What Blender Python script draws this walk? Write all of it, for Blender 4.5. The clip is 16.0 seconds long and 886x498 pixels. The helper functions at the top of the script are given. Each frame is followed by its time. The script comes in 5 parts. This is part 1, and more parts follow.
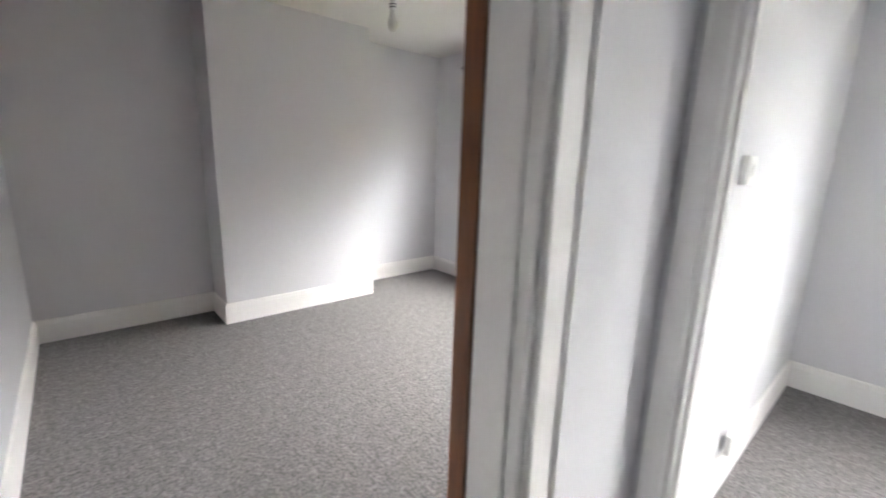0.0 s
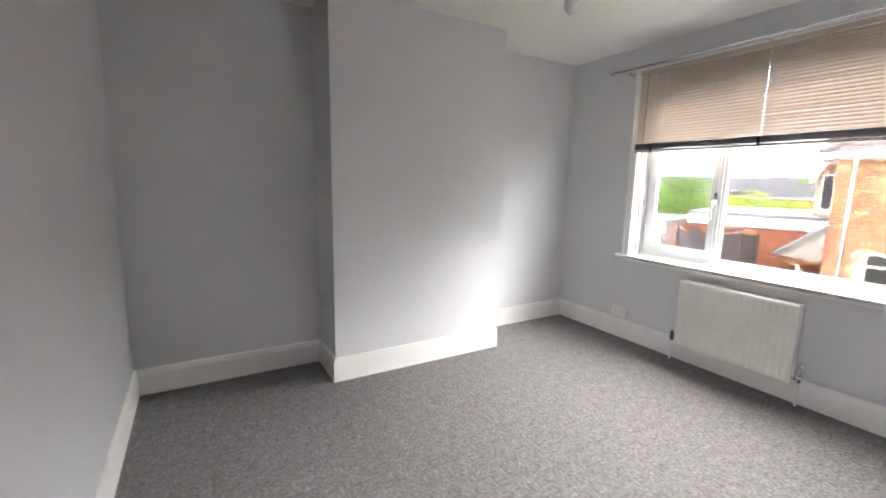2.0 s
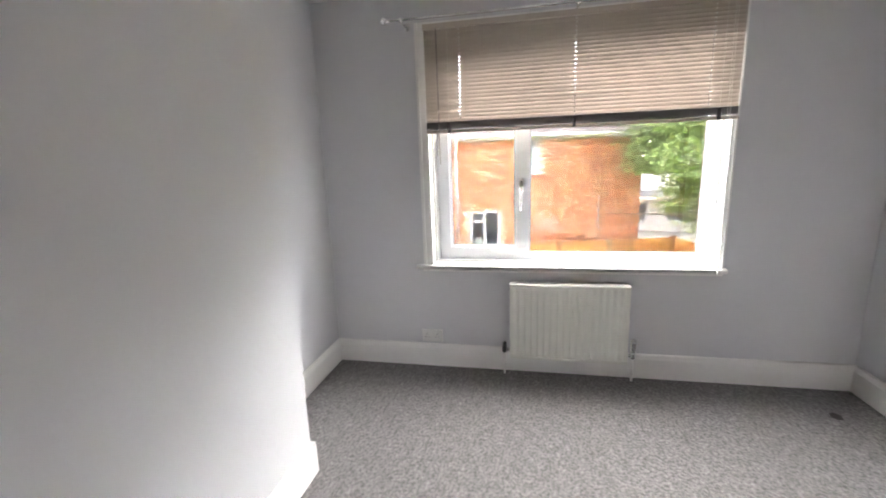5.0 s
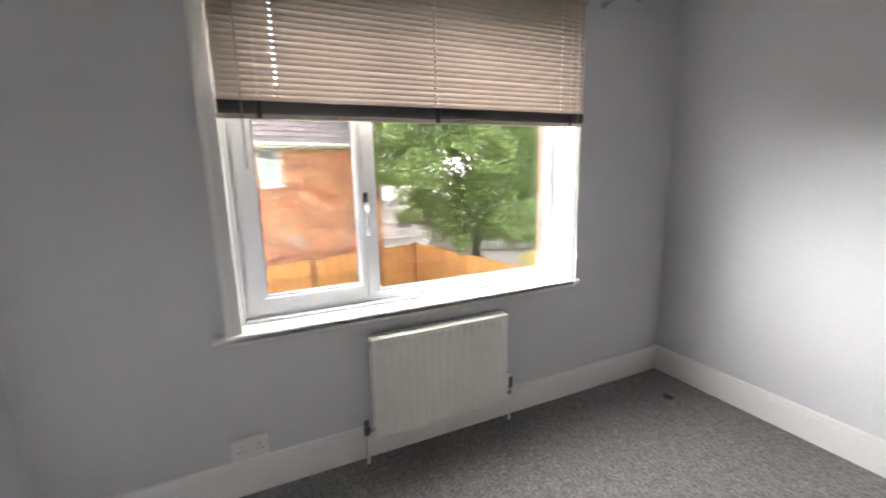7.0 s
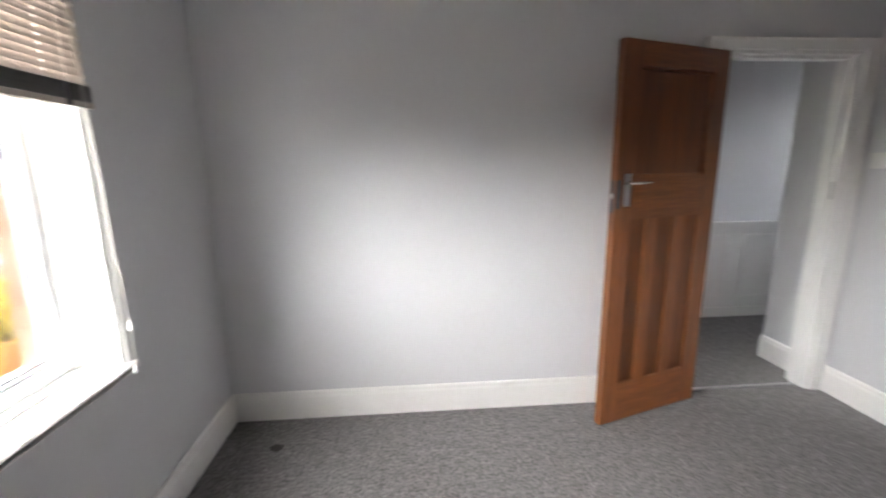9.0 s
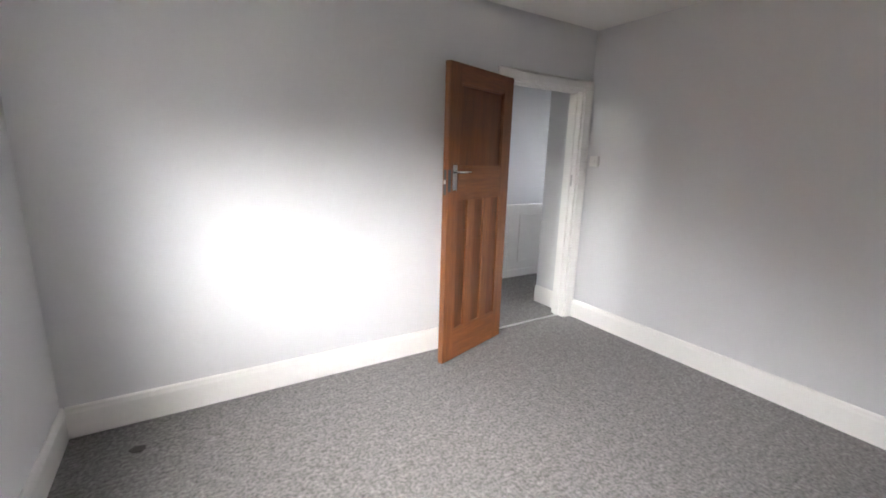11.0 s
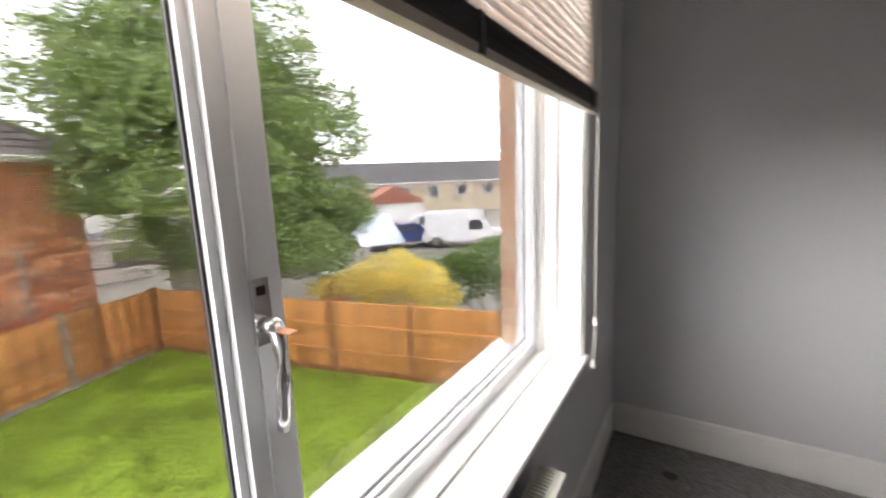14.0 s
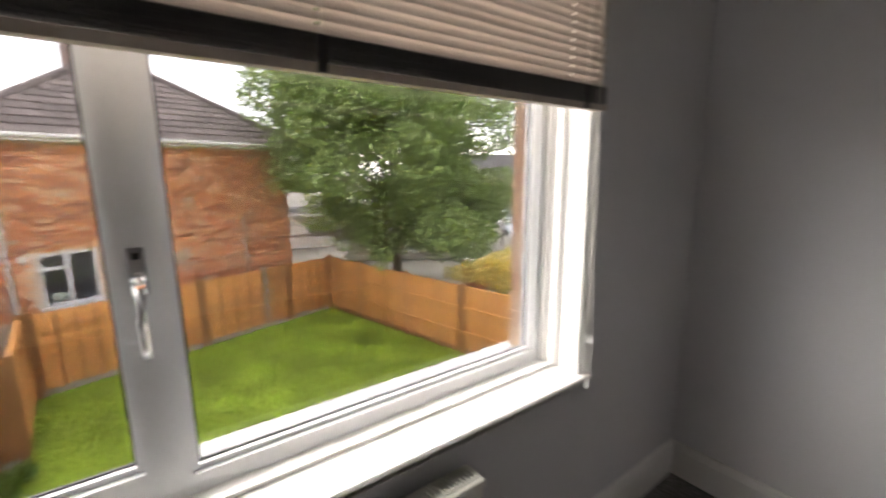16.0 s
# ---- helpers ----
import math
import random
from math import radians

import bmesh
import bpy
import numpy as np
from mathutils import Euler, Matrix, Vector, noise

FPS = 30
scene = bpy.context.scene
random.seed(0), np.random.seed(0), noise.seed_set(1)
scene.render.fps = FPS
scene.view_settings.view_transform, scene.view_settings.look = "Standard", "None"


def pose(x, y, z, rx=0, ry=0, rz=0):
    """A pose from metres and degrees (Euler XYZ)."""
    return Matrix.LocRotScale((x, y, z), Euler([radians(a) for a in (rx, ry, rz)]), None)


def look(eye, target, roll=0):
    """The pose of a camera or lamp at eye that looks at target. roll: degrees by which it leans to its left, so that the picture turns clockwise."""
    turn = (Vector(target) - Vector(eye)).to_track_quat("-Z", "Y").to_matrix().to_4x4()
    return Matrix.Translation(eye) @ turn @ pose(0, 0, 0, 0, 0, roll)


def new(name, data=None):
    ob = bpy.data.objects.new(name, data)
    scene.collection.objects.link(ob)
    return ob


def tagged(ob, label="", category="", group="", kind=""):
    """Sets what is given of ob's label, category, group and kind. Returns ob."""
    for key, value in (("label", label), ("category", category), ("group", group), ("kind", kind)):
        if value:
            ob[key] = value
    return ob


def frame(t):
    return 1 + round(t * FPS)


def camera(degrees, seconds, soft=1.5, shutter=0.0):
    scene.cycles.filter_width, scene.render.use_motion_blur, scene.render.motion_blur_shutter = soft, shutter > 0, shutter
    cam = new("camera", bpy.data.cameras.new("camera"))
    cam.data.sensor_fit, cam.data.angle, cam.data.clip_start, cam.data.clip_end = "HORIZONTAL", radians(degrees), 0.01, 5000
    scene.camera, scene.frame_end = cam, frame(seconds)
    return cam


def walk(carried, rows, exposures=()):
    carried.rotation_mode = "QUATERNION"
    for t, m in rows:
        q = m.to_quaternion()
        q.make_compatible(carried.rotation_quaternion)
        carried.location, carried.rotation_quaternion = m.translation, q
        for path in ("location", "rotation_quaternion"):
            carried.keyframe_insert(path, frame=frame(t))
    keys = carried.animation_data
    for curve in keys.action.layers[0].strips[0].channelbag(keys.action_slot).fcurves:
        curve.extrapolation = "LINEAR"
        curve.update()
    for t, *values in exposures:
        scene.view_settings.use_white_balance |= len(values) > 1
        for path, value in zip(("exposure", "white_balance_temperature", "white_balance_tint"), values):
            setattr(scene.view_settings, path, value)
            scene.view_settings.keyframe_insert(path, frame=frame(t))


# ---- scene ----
cam = camera(93.3, 16.0, soft=1.8, shutter=0.5)
PATH = [
    (0, (0.292, -0.456, 1.346), (1.592, 1.005, 0.925), 1.8),
    (0.5, (0.285, -0.268, 1.334), (1.432, 1.321, 0.931), 1.75),
    (1, (0.314, -0.035, 1.338), (1.356, 1.626, 0.943), 1.65),
    (1.5, (0.364, 0.163, 1.35), (1.323, 1.882, 0.996), 1.6),
    (2, (0.376, 0.4, 1.348), (1.379, 2.1, 1.027), 1.2),
    (2.5, (0.379, 0.686, 1.369), (1.561, 2.266, 1.04), -0.1),
    (3, (0.462, 0.964, 1.368), (1.813, 2.4, 1.032), 0.2),
    (3.5, (0.522, 1.283, 1.387), (2.064, 2.511, 1.049), 0.1),
    (4, (0.598, 1.56, 1.431), (2.314, 2.517, 1.057), -1.0),
    (6.5, (1.471, 2.519, 1.421), (3.376, 2.038, 1.05), -1.5),
    (7, (1.724, 2.595, 1.411), (3.506, 1.771, 1.03), -1.3),
    (7.5, (1.985, 2.632, 1.431), (3.491, 1.384, 1.015), -1.8),
    (8, (2.203, 2.553, 1.412), (3.341, 0.952, 1.035), -1.6),
    (8.5, (2.405, 2.438, 1.405), (2.951, 0.549, 1.041), -0.9),
    (9, (2.552, 2.356, 1.432), (2.404, 0.402, 1.032), -0.7),
    (9.5, (2.646, 2.356, 1.438), (1.996, 0.515, 1.004), 0.1),
    (10, (2.762, 2.448, 1.418), (1.749, 0.786, 0.956), 2.2),
    (12.5, (3.128, 2.715, 1.427), (2.12, 1.026, 1.069), 0.3),
    (13, (3.132, 2.642, 1.433), (2.841, 0.697, 1.068), -0.7),
    (13.5, (3.188, 2.55, 1.421), (3.656, 0.642, 1.046), -1.6),
    (14, (3.225, 2.403, 1.427), (4.265, 0.729, 1.086), -2.3),
    (14.5, (3.193, 2.229, 1.429), (4.7, 0.959, 1.087), -0.9),
    (15, (3.126, 2.1, 1.427), (4.868, 1.185, 1.072), 0.5),
    (15.5, (2.977, 2.075, 1.427), (4.739, 1.209, 1.046), 0.1),
    (16, (2.768, 2.064, 1.439), (4.358, 0.907, 1.073), -0.4),
]
SKY = 1.08
EXPOSURES = [(0, 8, 6500, 13), (4, 7.8, 6500, 13), (6.5, 7.5, 6500, 13), (7.5, 7.25, 6500, 13), (8.5, 7.25, 6500, 13), (9.5, 7.5, 6500, 13), (10.2, 7.75, 6500, 13), (12.5, 7.85, 6500, 13), (13, 7.25, 6550, 13), (13.5, 6.65, 6600, 13), (14, 6.25, 6700, 15), (14.5, 5.9, 6950, 15), (15, 5.65, 7100, 15), (15.5, 5.6, 7100, 15), (16, 6.05, 7000, 15)]
walk(cam, [(t, look(eye, target, roll)) for t, eye, target, roll in PATH], EXPOSURES)

# ---- world and sun: an overcast summer sky ----
world = bpy.data.worlds.new("overcast_sky")
scene.world = world
world.use_nodes = True
wn, wl = world.node_tree.nodes, world.node_tree.links
wn.clear()
w_out = wn.new("ShaderNodeOutputWorld")
w_bg = wn.new("ShaderNodeBackground")
w_sky = wn.new("ShaderNodeTexSky")
w_sky.sky_type, w_sky.sun_disc = "NISHITA", False
w_sky.sun_elevation, w_sky.sun_rotation = radians(40), radians(84)
w_scale = wn.new("ShaderNodeMix")
w_scale.data_type, w_scale.blend_type = "RGBA", "MULTIPLY"
w_scale.inputs[0].default_value = 1.0
wl.new(w_sky.outputs[0], w_scale.inputs[6])
w_scale.inputs[7].default_value = (0.1, 0.1, 0.1, 1)
w_noise = wn.new("ShaderNodeTexNoise")
w_noise.inputs["Scale"].default_value = 3.2
w_noise.inputs["Detail"].default_value = 5
w_map = wn.new("ShaderNodeMapping")
w_co = wn.new("ShaderNodeTexCoord")
w_map.inputs["Scale"].default_value = (1, 1, 4.5)
wl.new(w_co.outputs["Generated"], w_map.inputs[0])
wl.new(w_map.outputs[0], w_noise.inputs["Vector"])
w_ramp = wn.new("ShaderNodeValToRGB")
w_ramp.color_ramp.elements[0].position, w_ramp.color_ramp.elements[0].color = 0.42, (0.34, 0.35, 0.37, 1)
w_ramp.color_ramp.elements[1].position, w_ramp.color_ramp.elements[1].color = 0.66, (1.0, 0.985, 0.955, 1)
wl.new(w_noise.outputs[0], w_ramp.inputs[0])
w_mix = wn.new("ShaderNodeMix")
w_mix.data_type = "RGBA"
w_mix.inputs[0].default_value = 0.85
wl.new(w_scale.outputs[2], w_mix.inputs[6])
# the cloud is thinner and brighter towards the horizon
w_sep = wn.new("ShaderNodeSeparateXYZ")
wl.new(w_co.outputs["Generated"], w_sep.inputs[0])
w_alt = wn.new("ShaderNodeMapRange")
w_alt.inputs["From Min"].default_value, w_alt.inputs["From Max"].default_value = 0.0, 0.7
w_alt.inputs["To Min"].default_value, w_alt.inputs["To Max"].default_value = 1.25, 0.5
wl.new(w_sep.outputs[2], w_alt.inputs[0])
w_cloud = wn.new("ShaderNodeMix")
w_cloud.data_type, w_cloud.blend_type = "RGBA", "MULTIPLY"
w_cloud.inputs[0].default_value = 1.0
wl.new(w_ramp.outputs[0], w_cloud.inputs[6])
wl.new(w_alt.outputs[0], w_cloud.inputs[7])
wl.new(w_cloud.outputs[2], w_mix.inputs[7])
wl.new(w_mix.outputs[2], w_bg.inputs[0])
w_bg.inputs[1].default_value = SKY
wl.new(w_bg.outputs[0], w_out.inputs[0])

sun_data = bpy.data.lights.new("sun", "SUN")
sun_data.energy, sun_data.angle, sun_data.color = 0.75, radians(115), (1.0, 0.96, 0.9)
sun = new("sun", sun_data)
sun.matrix_world = look((38, 4, 32), (0, 0, 0))

# ---- materials ----
def surface(name, colour, rough=0.6, metal=0.0, fine=80.0, fine_amt=0.06, coarse=2.0, coarse_amt=0.06, bump=0.1, bump_dist=0.001, per="", vary=0.0, stretch=(1, 1, 1), coat=0.0, sheen=0.0):
    """A painted or natural surface: grain and blotches in the colour, fine relief, and variation per piece."""
    m = bpy.data.materials.new(name)
    m.use_nodes = True
    n, l = m.node_tree.nodes, m.node_tree.links
    bsdf = n["Principled BSDF"]
    bsdf.inputs["Roughness"].default_value = rough
    bsdf.inputs["Metallic"].default_value = metal
    bsdf.inputs["Coat Weight"].default_value = coat
    bsdf.inputs["Sheen Weight"].default_value = sheen
    co = n.new("ShaderNodeTexCoord")
    mp = n.new("ShaderNodeMapping")
    mp.inputs["Scale"].default_value = stretch
    l.new(co.outputs["Object"], mp.inputs[0])
    value = None
    for scale, amt, detail in ((fine, fine_amt, 3), (coarse, coarse_amt, 4)):
        t = n.new("ShaderNodeTexNoise")
        t.inputs["Scale"].default_value, t.inputs["Detail"].default_value = scale, detail
        l.new(mp.outputs[0], t.inputs["Vector"])
        r = n.new("ShaderNodeMapRange")
        r.inputs["From Min"].default_value, r.inputs["From Max"].default_value = 0.3, 0.7
        r.inputs["To Min"].default_value, r.inputs["To Max"].default_value = 1 - amt, 1 + amt
        l.new(t.outputs[0], r.inputs[0])
        if value is None:
            value, grain = r.outputs[0], t.outputs[0]
        else:
            mul = n.new("ShaderNodeMath")
            mul.operation = "MULTIPLY"
            l.new(value, mul.inputs[0])
            l.new(r.outputs[0], mul.inputs[1])
            value = mul.outputs[0]
    if per:
        src = n.new("ShaderNodeObjectInfo" if per == "object" else "ShaderNodeNewGeometry")
        r = n.new("ShaderNodeMapRange")
        r.inputs["To Min"].default_value, r.inputs["To Max"].default_value = 1 - vary, 1 + vary
        l.new(src.outputs["Random" if per == "object" else "Random Per Island"], r.inputs[0])
        mul = n.new("ShaderNodeMath")
        mul.operation = "MULTIPLY"
        l.new(value, mul.inputs[0])
        l.new(r.outputs[0], mul.inputs[1])
        value = mul.outputs[0]
    mix = n.new("ShaderNodeMix")
    mix.data_type, mix.blend_type = "RGBA", "MULTIPLY"
    mix.inputs[0].default_value = 1.0
    mix.inputs[6].default_value = (*colour, 1)
    l.new(value, mix.inputs[7])
    l.new(mix.outputs[2], bsdf.inputs["Base Color"])
    if bump:
        b = n.new("ShaderNodeBump")
        b.inputs["Strength"].default_value, b.inputs["Distance"].default_value = bump, bump_dist
        l.new(grain, b.inputs["Height"])
        l.new(b.outputs[0], bsdf.inputs["Normal"])
    return m


def piece_ramp(m, per, stops):
    """Give each piece its own colour from a ramp, times the grain that the material has."""
    n, l = m.node_tree.nodes, m.node_tree.links
    src = n.new("ShaderNodeObjectInfo" if per == "object" else "ShaderNodeNewGeometry")
    ramp = n.new("ShaderNodeValToRGB")
    while len(ramp.color_ramp.elements) < len(stops):
        ramp.color_ramp.elements.new(0.5)
    for e, (p, c) in zip(ramp.color_ramp.elements, stops):
        e.position, e.color = p, (*c, 1)
    l.new(src.outputs["Random" if per == "object" else "Random Per Island"], ramp.inputs[0])
    mix = next(x for x in n if x.type == "MIX")
    l.new(ramp.outputs[0], mix.inputs[6])
    return m


WALL = surface("grey_emulsion", (0.655, 0.662, 0.68), 0.6, fine=260, fine_amt=0.012, coarse=1.3, coarse_amt=0.02, bump=0.12, bump_dist=0.0006)
CEIL = surface("white_ceiling_paint", (0.8, 0.795, 0.77), 0.7, fine=180, fine_amt=0.015, coarse=1.1, coarse_amt=0.02, bump=0.15, bump_dist=0.0008)
GLOSS = surface("white_satin_woodwork", (0.84, 0.835, 0.82), 0.32, fine=40, fine_amt=0.012, coarse=3, coarse_amt=0.02, bump=0.06, bump_dist=0.0006, stretch=(1, 1, 1))
UPVC = surface("white_upvc", (0.76, 0.78, 0.8), 0.28, fine=60, fine_amt=0.01, coarse=3, coarse_amt=0.02, bump=0.02)
RADW = surface("cream_radiator_enamel", (0.8, 0.8, 0.74), 0.3, fine=60, fine_amt=0.01, coarse=4, coarse_amt=0.03, bump=0.02)
PLASTIC = surface("white_plastic", (0.8, 0.8, 0.78), 0.3, fine=60, fine_amt=0.01, coarse=9, coarse_amt=0.02, bump=0.0)
CARPET = surface("grey_twist_carpet", (0.162, 0.156, 0.153), 0.95, fine=62, fine_amt=0.45, coarse=20, coarse_amt=0.2, bump=0.9, bump_dist=0.009, sheen=0.15)
CHROME = surface("polished_chrome", (0.78, 0.78, 0.78), 0.16, 1.0, fine=50, fine_amt=0.02, coarse=6, coarse_amt=0.03, bump=0.0)
STEEL = surface("brushed_steel", (0.55, 0.55, 0.55), 0.35, 1.0, fine=120, fine_amt=0.05, coarse=8, coarse_amt=0.05, bump=0.03)
BLACK = surface("black_hole", (0.015, 0.015, 0.016), 0.6, fine=60, fine_amt=0.05, coarse=6, coarse_amt=0.05, bump=0.0)
GASKET = surface("black_rubber_gasket", (0.03, 0.03, 0.035), 0.55, fine=60, fine_amt=0.05, coarse=6, coarse_amt=0.05, bump=0.02)
DARKCAP = surface("dark_plastic_valve", (0.06, 0.06, 0.065), 0.4, fine=60, fine_amt=0.05, coarse=6, coarse_amt=0.05, bump=0.02)
CORD = surface("cream_cord", (0.7, 0.68, 0.63), 0.8, fine=400, fine_amt=0.1, coarse=20, coarse_amt=0.05, bump=0.2)
WOODV = surface("stained_pine_upright", (0.18, 0.062, 0.018), 0.42, fine=22, fine_amt=0.22, coarse=4, coarse_amt=0.16, bump=0.12, bump_dist=0.0008, stretch=(5, 5, 0.35), coat=0.15)
WOODH = surface("stained_pine_rail", (0.175, 0.06, 0.0175), 0.42, fine=22, fine_amt=0.2, coarse=4, coarse_amt=0.16, bump=0.12, bump_dist=0.0008, stretch=(0.35, 5, 5), coat=0.15)
WOODP = surface("stained_pine_panel", (0.125, 0.037, 0.008), 0.42, fine=18, fine_amt=0.22, coarse=3, coarse_amt=0.2, bump=0.1, bump_dist=0.0008, stretch=(4, 4, 0.3), coat=0.15)
MARK = surface("dark_carpet_mark", (0.06, 0.056, 0.053), 0.95, fine=200, fine_amt=0.3, coarse=20, coarse_amt=0.2, bump=0.4, bump_dist=0.002)
BRASS = surface("copper_key", (0.45, 0.22, 0.12), 0.4, 0.9, fine=90, fine_amt=0.1, coarse=10, coarse_amt=0.1, bump=0.05)


def blind_material():
    """Cream slats that let a little daylight through."""
    m = surface("cream_blind_slat", (0.54, 0.475, 0.415), 0.45, fine=90, fine_amt=0.015, coarse=3, coarse_amt=0.03, bump=0.0)
    n, l = m.node_tree.nodes, m.node_tree.links
    out = next(x for x in n if x.type == "OUTPUT_MATERIAL")
    tr = n.new("ShaderNodeBsdfTranslucent")
    tr.inputs[0].default_value = (0.72, 0.6, 0.52, 1)
    mx = n.new("ShaderNodeMixShader")
    mx.inputs[0].default_value = 0.004
    l.new(n["Principled BSDF"].outputs[0], mx.inputs[1])
    l.new(tr.outputs[0], mx.inputs[2])
    l.new(mx.outputs[0], out.inputs[0])
    return m


def glass_material(name, tint):
    """A thin pane: its tint dims what is seen through it, with a weak reflection."""
    m = bpy.data.materials.new(name)
    m.use_nodes = True
    n, l = m.node_tree.nodes, m.node_tree.links
    n.clear()
    out = n.new("ShaderNodeOutputMaterial")
    tr = n.new("ShaderNodeBsdfTransparent")
    tr.inputs[0].default_value = (*tint, 1)
    gl = n.new("ShaderNodeBsdfGlossy")
    gl.inputs["Roughness"].default_value = 0.02
    mx = n.new("ShaderNodeMixShader")
    mx.inputs[0].default_value = 0.02
    l.new(tr.outputs[0], mx.inputs[1])
    l.new(gl.outputs[0], mx.inputs[2])
    l.new(mx.outputs[0], out.inputs[0])
    return m


SLAT = blind_material()
# near-black copy of the cream slats: the stack's shade is in the colour
STACK = surface("shaded_blind_stack", (0.085, 0.08, 0.082), 0.5, fine=90, fine_amt=0.03, coarse=5, coarse_amt=0.06, bump=0.0)
# dark tint dims the view outdoors; with pane shadows off, direct daylight enters undimmed
GLASS = glass_material("view_dimming_glass", (0.245, 0.246, 0.248))
DARKGLASS = surface("dark_window_glass", (0.05, 0.055, 0.06), 0.08, fine=4, fine_amt=0.3, coarse=1.2, coarse_amt=0.5, bump=0.0)
BULBGLASS = surface("frosted_bulb_glass", (0.75, 0.74, 0.7), 0.25, fine=60, fine_amt=0.01, coarse=8, coarse_amt=0.02, bump=0.0)

BRICK_STOPS = [(0.0, (0.2, 0.06, 0.032)), (0.18, (0.42, 0.12, 0.05)), (0.5, (0.57, 0.19, 0.07)), (0.76, (0.66, 0.26, 0.1)), (0.86, (0.76, 0.44, 0.24)), (1.0, (0.7, 0.36, 0.18))]
BRICK = piece_ramp(surface("red_brick", (1, 1, 1), 0.9, fine=30, fine_amt=0.16, coarse=1.0, coarse_amt=0.12, bump=0.4, bump_dist=0.004), "object", BRICK_STOPS)
BRICKS = piece_ramp(surface("red_brick_run", (1, 1, 1), 0.9, fine=30, fine_amt=0.16, coarse=1.3, coarse_amt=0.32, bump=0.4, bump_dist=0.004, stretch=(1, 0.7, 2.5)), "island", BRICK_STOPS)
PALEBRICK = surface("pale_patched_brick", (0.56, 0.44, 0.34), 0.9, fine=30, fine_amt=0.15, coarse=3, coarse_amt=0.15, bump=0.3, bump_dist=0.004, per="object", vary=0.16)
DARKBRICKS = piece_ramp(surface("brown_brick_run", (1, 1, 1), 0.9, fine=30, fine_amt=0.14, coarse=1.0, coarse_amt=0.1, bump=0.3, bump_dist=0.004), "island",
                        [(0.0, (0.26, 0.085, 0.045)), (0.5, (0.42, 0.145, 0.075)), (1.0, (0.52, 0.22, 0.12))])
BUFFBRICK = piece_ramp(surface("buff_brick", (1, 1, 1), 0.9, fine=45, fine_amt=0.14, coarse=5, coarse_amt=0.14, bump=0.5, bump_dist=0.003), "object",
                       [(0.0, (0.42, 0.24, 0.15)), (0.5, (0.47, 0.30, 0.19)), (0.8, (0.30, 0.15, 0.10)), (1.0, (0.52, 0.37, 0.25))])
MORTAR = surface("pale_mortar", (0.6, 0.48, 0.36), 0.95, fine=60, fine_amt=0.15, coarse=1.2, coarse_amt=0.15, bump=0.3, bump_dist=0.003)
TILE = surface("brown_concrete_roof_tile", (0.2, 0.165, 0.158), 0.85, fine=25, fine_amt=0.2, coarse=2, coarse_amt=0.2, bump=0.3, bump_dist=0.004, per="object", vary=0.34)
TILES = surface("brown_concrete_tile_run", (0.19, 0.16, 0.155), 0.85, fine=25, fine_amt=0.2, coarse=2, coarse_amt=0.2, bump=0.3, bump_dist=0.004, per="island", vary=0.2)
SLATE = surface("grey_roofing_felt", (0.17, 0.165, 0.165), 0.9, fine=20, fine_amt=0.15, coarse=0.7, coarse_amt=0.2, bump=0.2, bump_dist=0.004)
WHITEWASH = surface("white_painted_fascia", (0.72, 0.72, 0.7), 0.5, fine=20, fine_amt=0.04, coarse=1.0, coarse_amt=0.08, bump=0.05)
FENCEW = surface("golden_fence_board", (0.62, 0.285, 0.085), 0.8, fine=14, fine_amt=0.16, coarse=1.5, coarse_amt=0.16, bump=0.3, bump_dist=0.003, per="object", vary=0.26, stretch=(1, 1, 3))
FENCEP = surface("brown_fence_post", (0.27, 0.125, 0.05), 0.85, fine=18, fine_amt=0.2, coarse=2, coarse_amt=0.2, bump=0.3, bump_dist=0.003, per="object", vary=0.1)
FENCEB = surface("tan_fence_back", (0.5, 0.34, 0.19), 0.85, fine=14, fine_amt=0.16, coarse=1.5, coarse_amt=0.16, bump=0.3, bump_dist=0.003, per="object", vary=0.1)
CONCRETE = surface("grey_concrete", (0.36, 0.34, 0.3), 0.9, fine=30, fine_amt=0.15, coarse=2, coarse_amt=0.15, bump=0.3, bump_dist=0.003)
LAWN = surface("mown_lawn", (0.24, 0.34, 0.034), 0.95, fine=16, fine_amt=0.4, coarse=1.1, coarse_amt=0.42, bump=0.8, bump_dist=0.03)
BLADE = surface("grass_blade", (0.32, 0.43, 0.045), 0.75, fine=5, fine_amt=0.2, coarse=1.1, coarse_amt=0.42, bump=0.0, per="island", vary=0.35)
YARD = surface("rough_ground", (0.2, 0.19, 0.16), 0.95, fine=3, fine_amt=0.2, coarse=0.2, coarse_amt=0.25, bump=0.4, bump_dist=0.02)
BARK = surface("grey_brown_bark", (0.13, 0.1, 0.07), 0.95, fine=20, fine_amt=0.3, coarse=3, coarse_amt=0.2, bump=0.7, bump_dist=0.02, stretch=(3, 3, 0.7))
GREYWOOD = surface("weathered_grey_timber", (0.3, 0.28, 0.25), 0.9, fine=18, fine_amt=0.22, coarse=2, coarse_amt=0.2, bump=0.3, bump_dist=0.004, per="island", vary=0.2)
PINKBOARD = surface("weathered_roof_board", (0.42, 0.35, 0.31), 0.9, fine=18, fine_amt=0.2, coarse=1.6, coarse_amt=0.25, bump=0.3, bump_dist=0.004, per="object", vary=0.22)
NET = surface("dark_trampoline_net", (0.07, 0.055, 0.055), 0.85, fine=60, fine_amt=0.3, coarse=2, coarse_amt=0.2, bump=0.3, bump_dist=0.004)
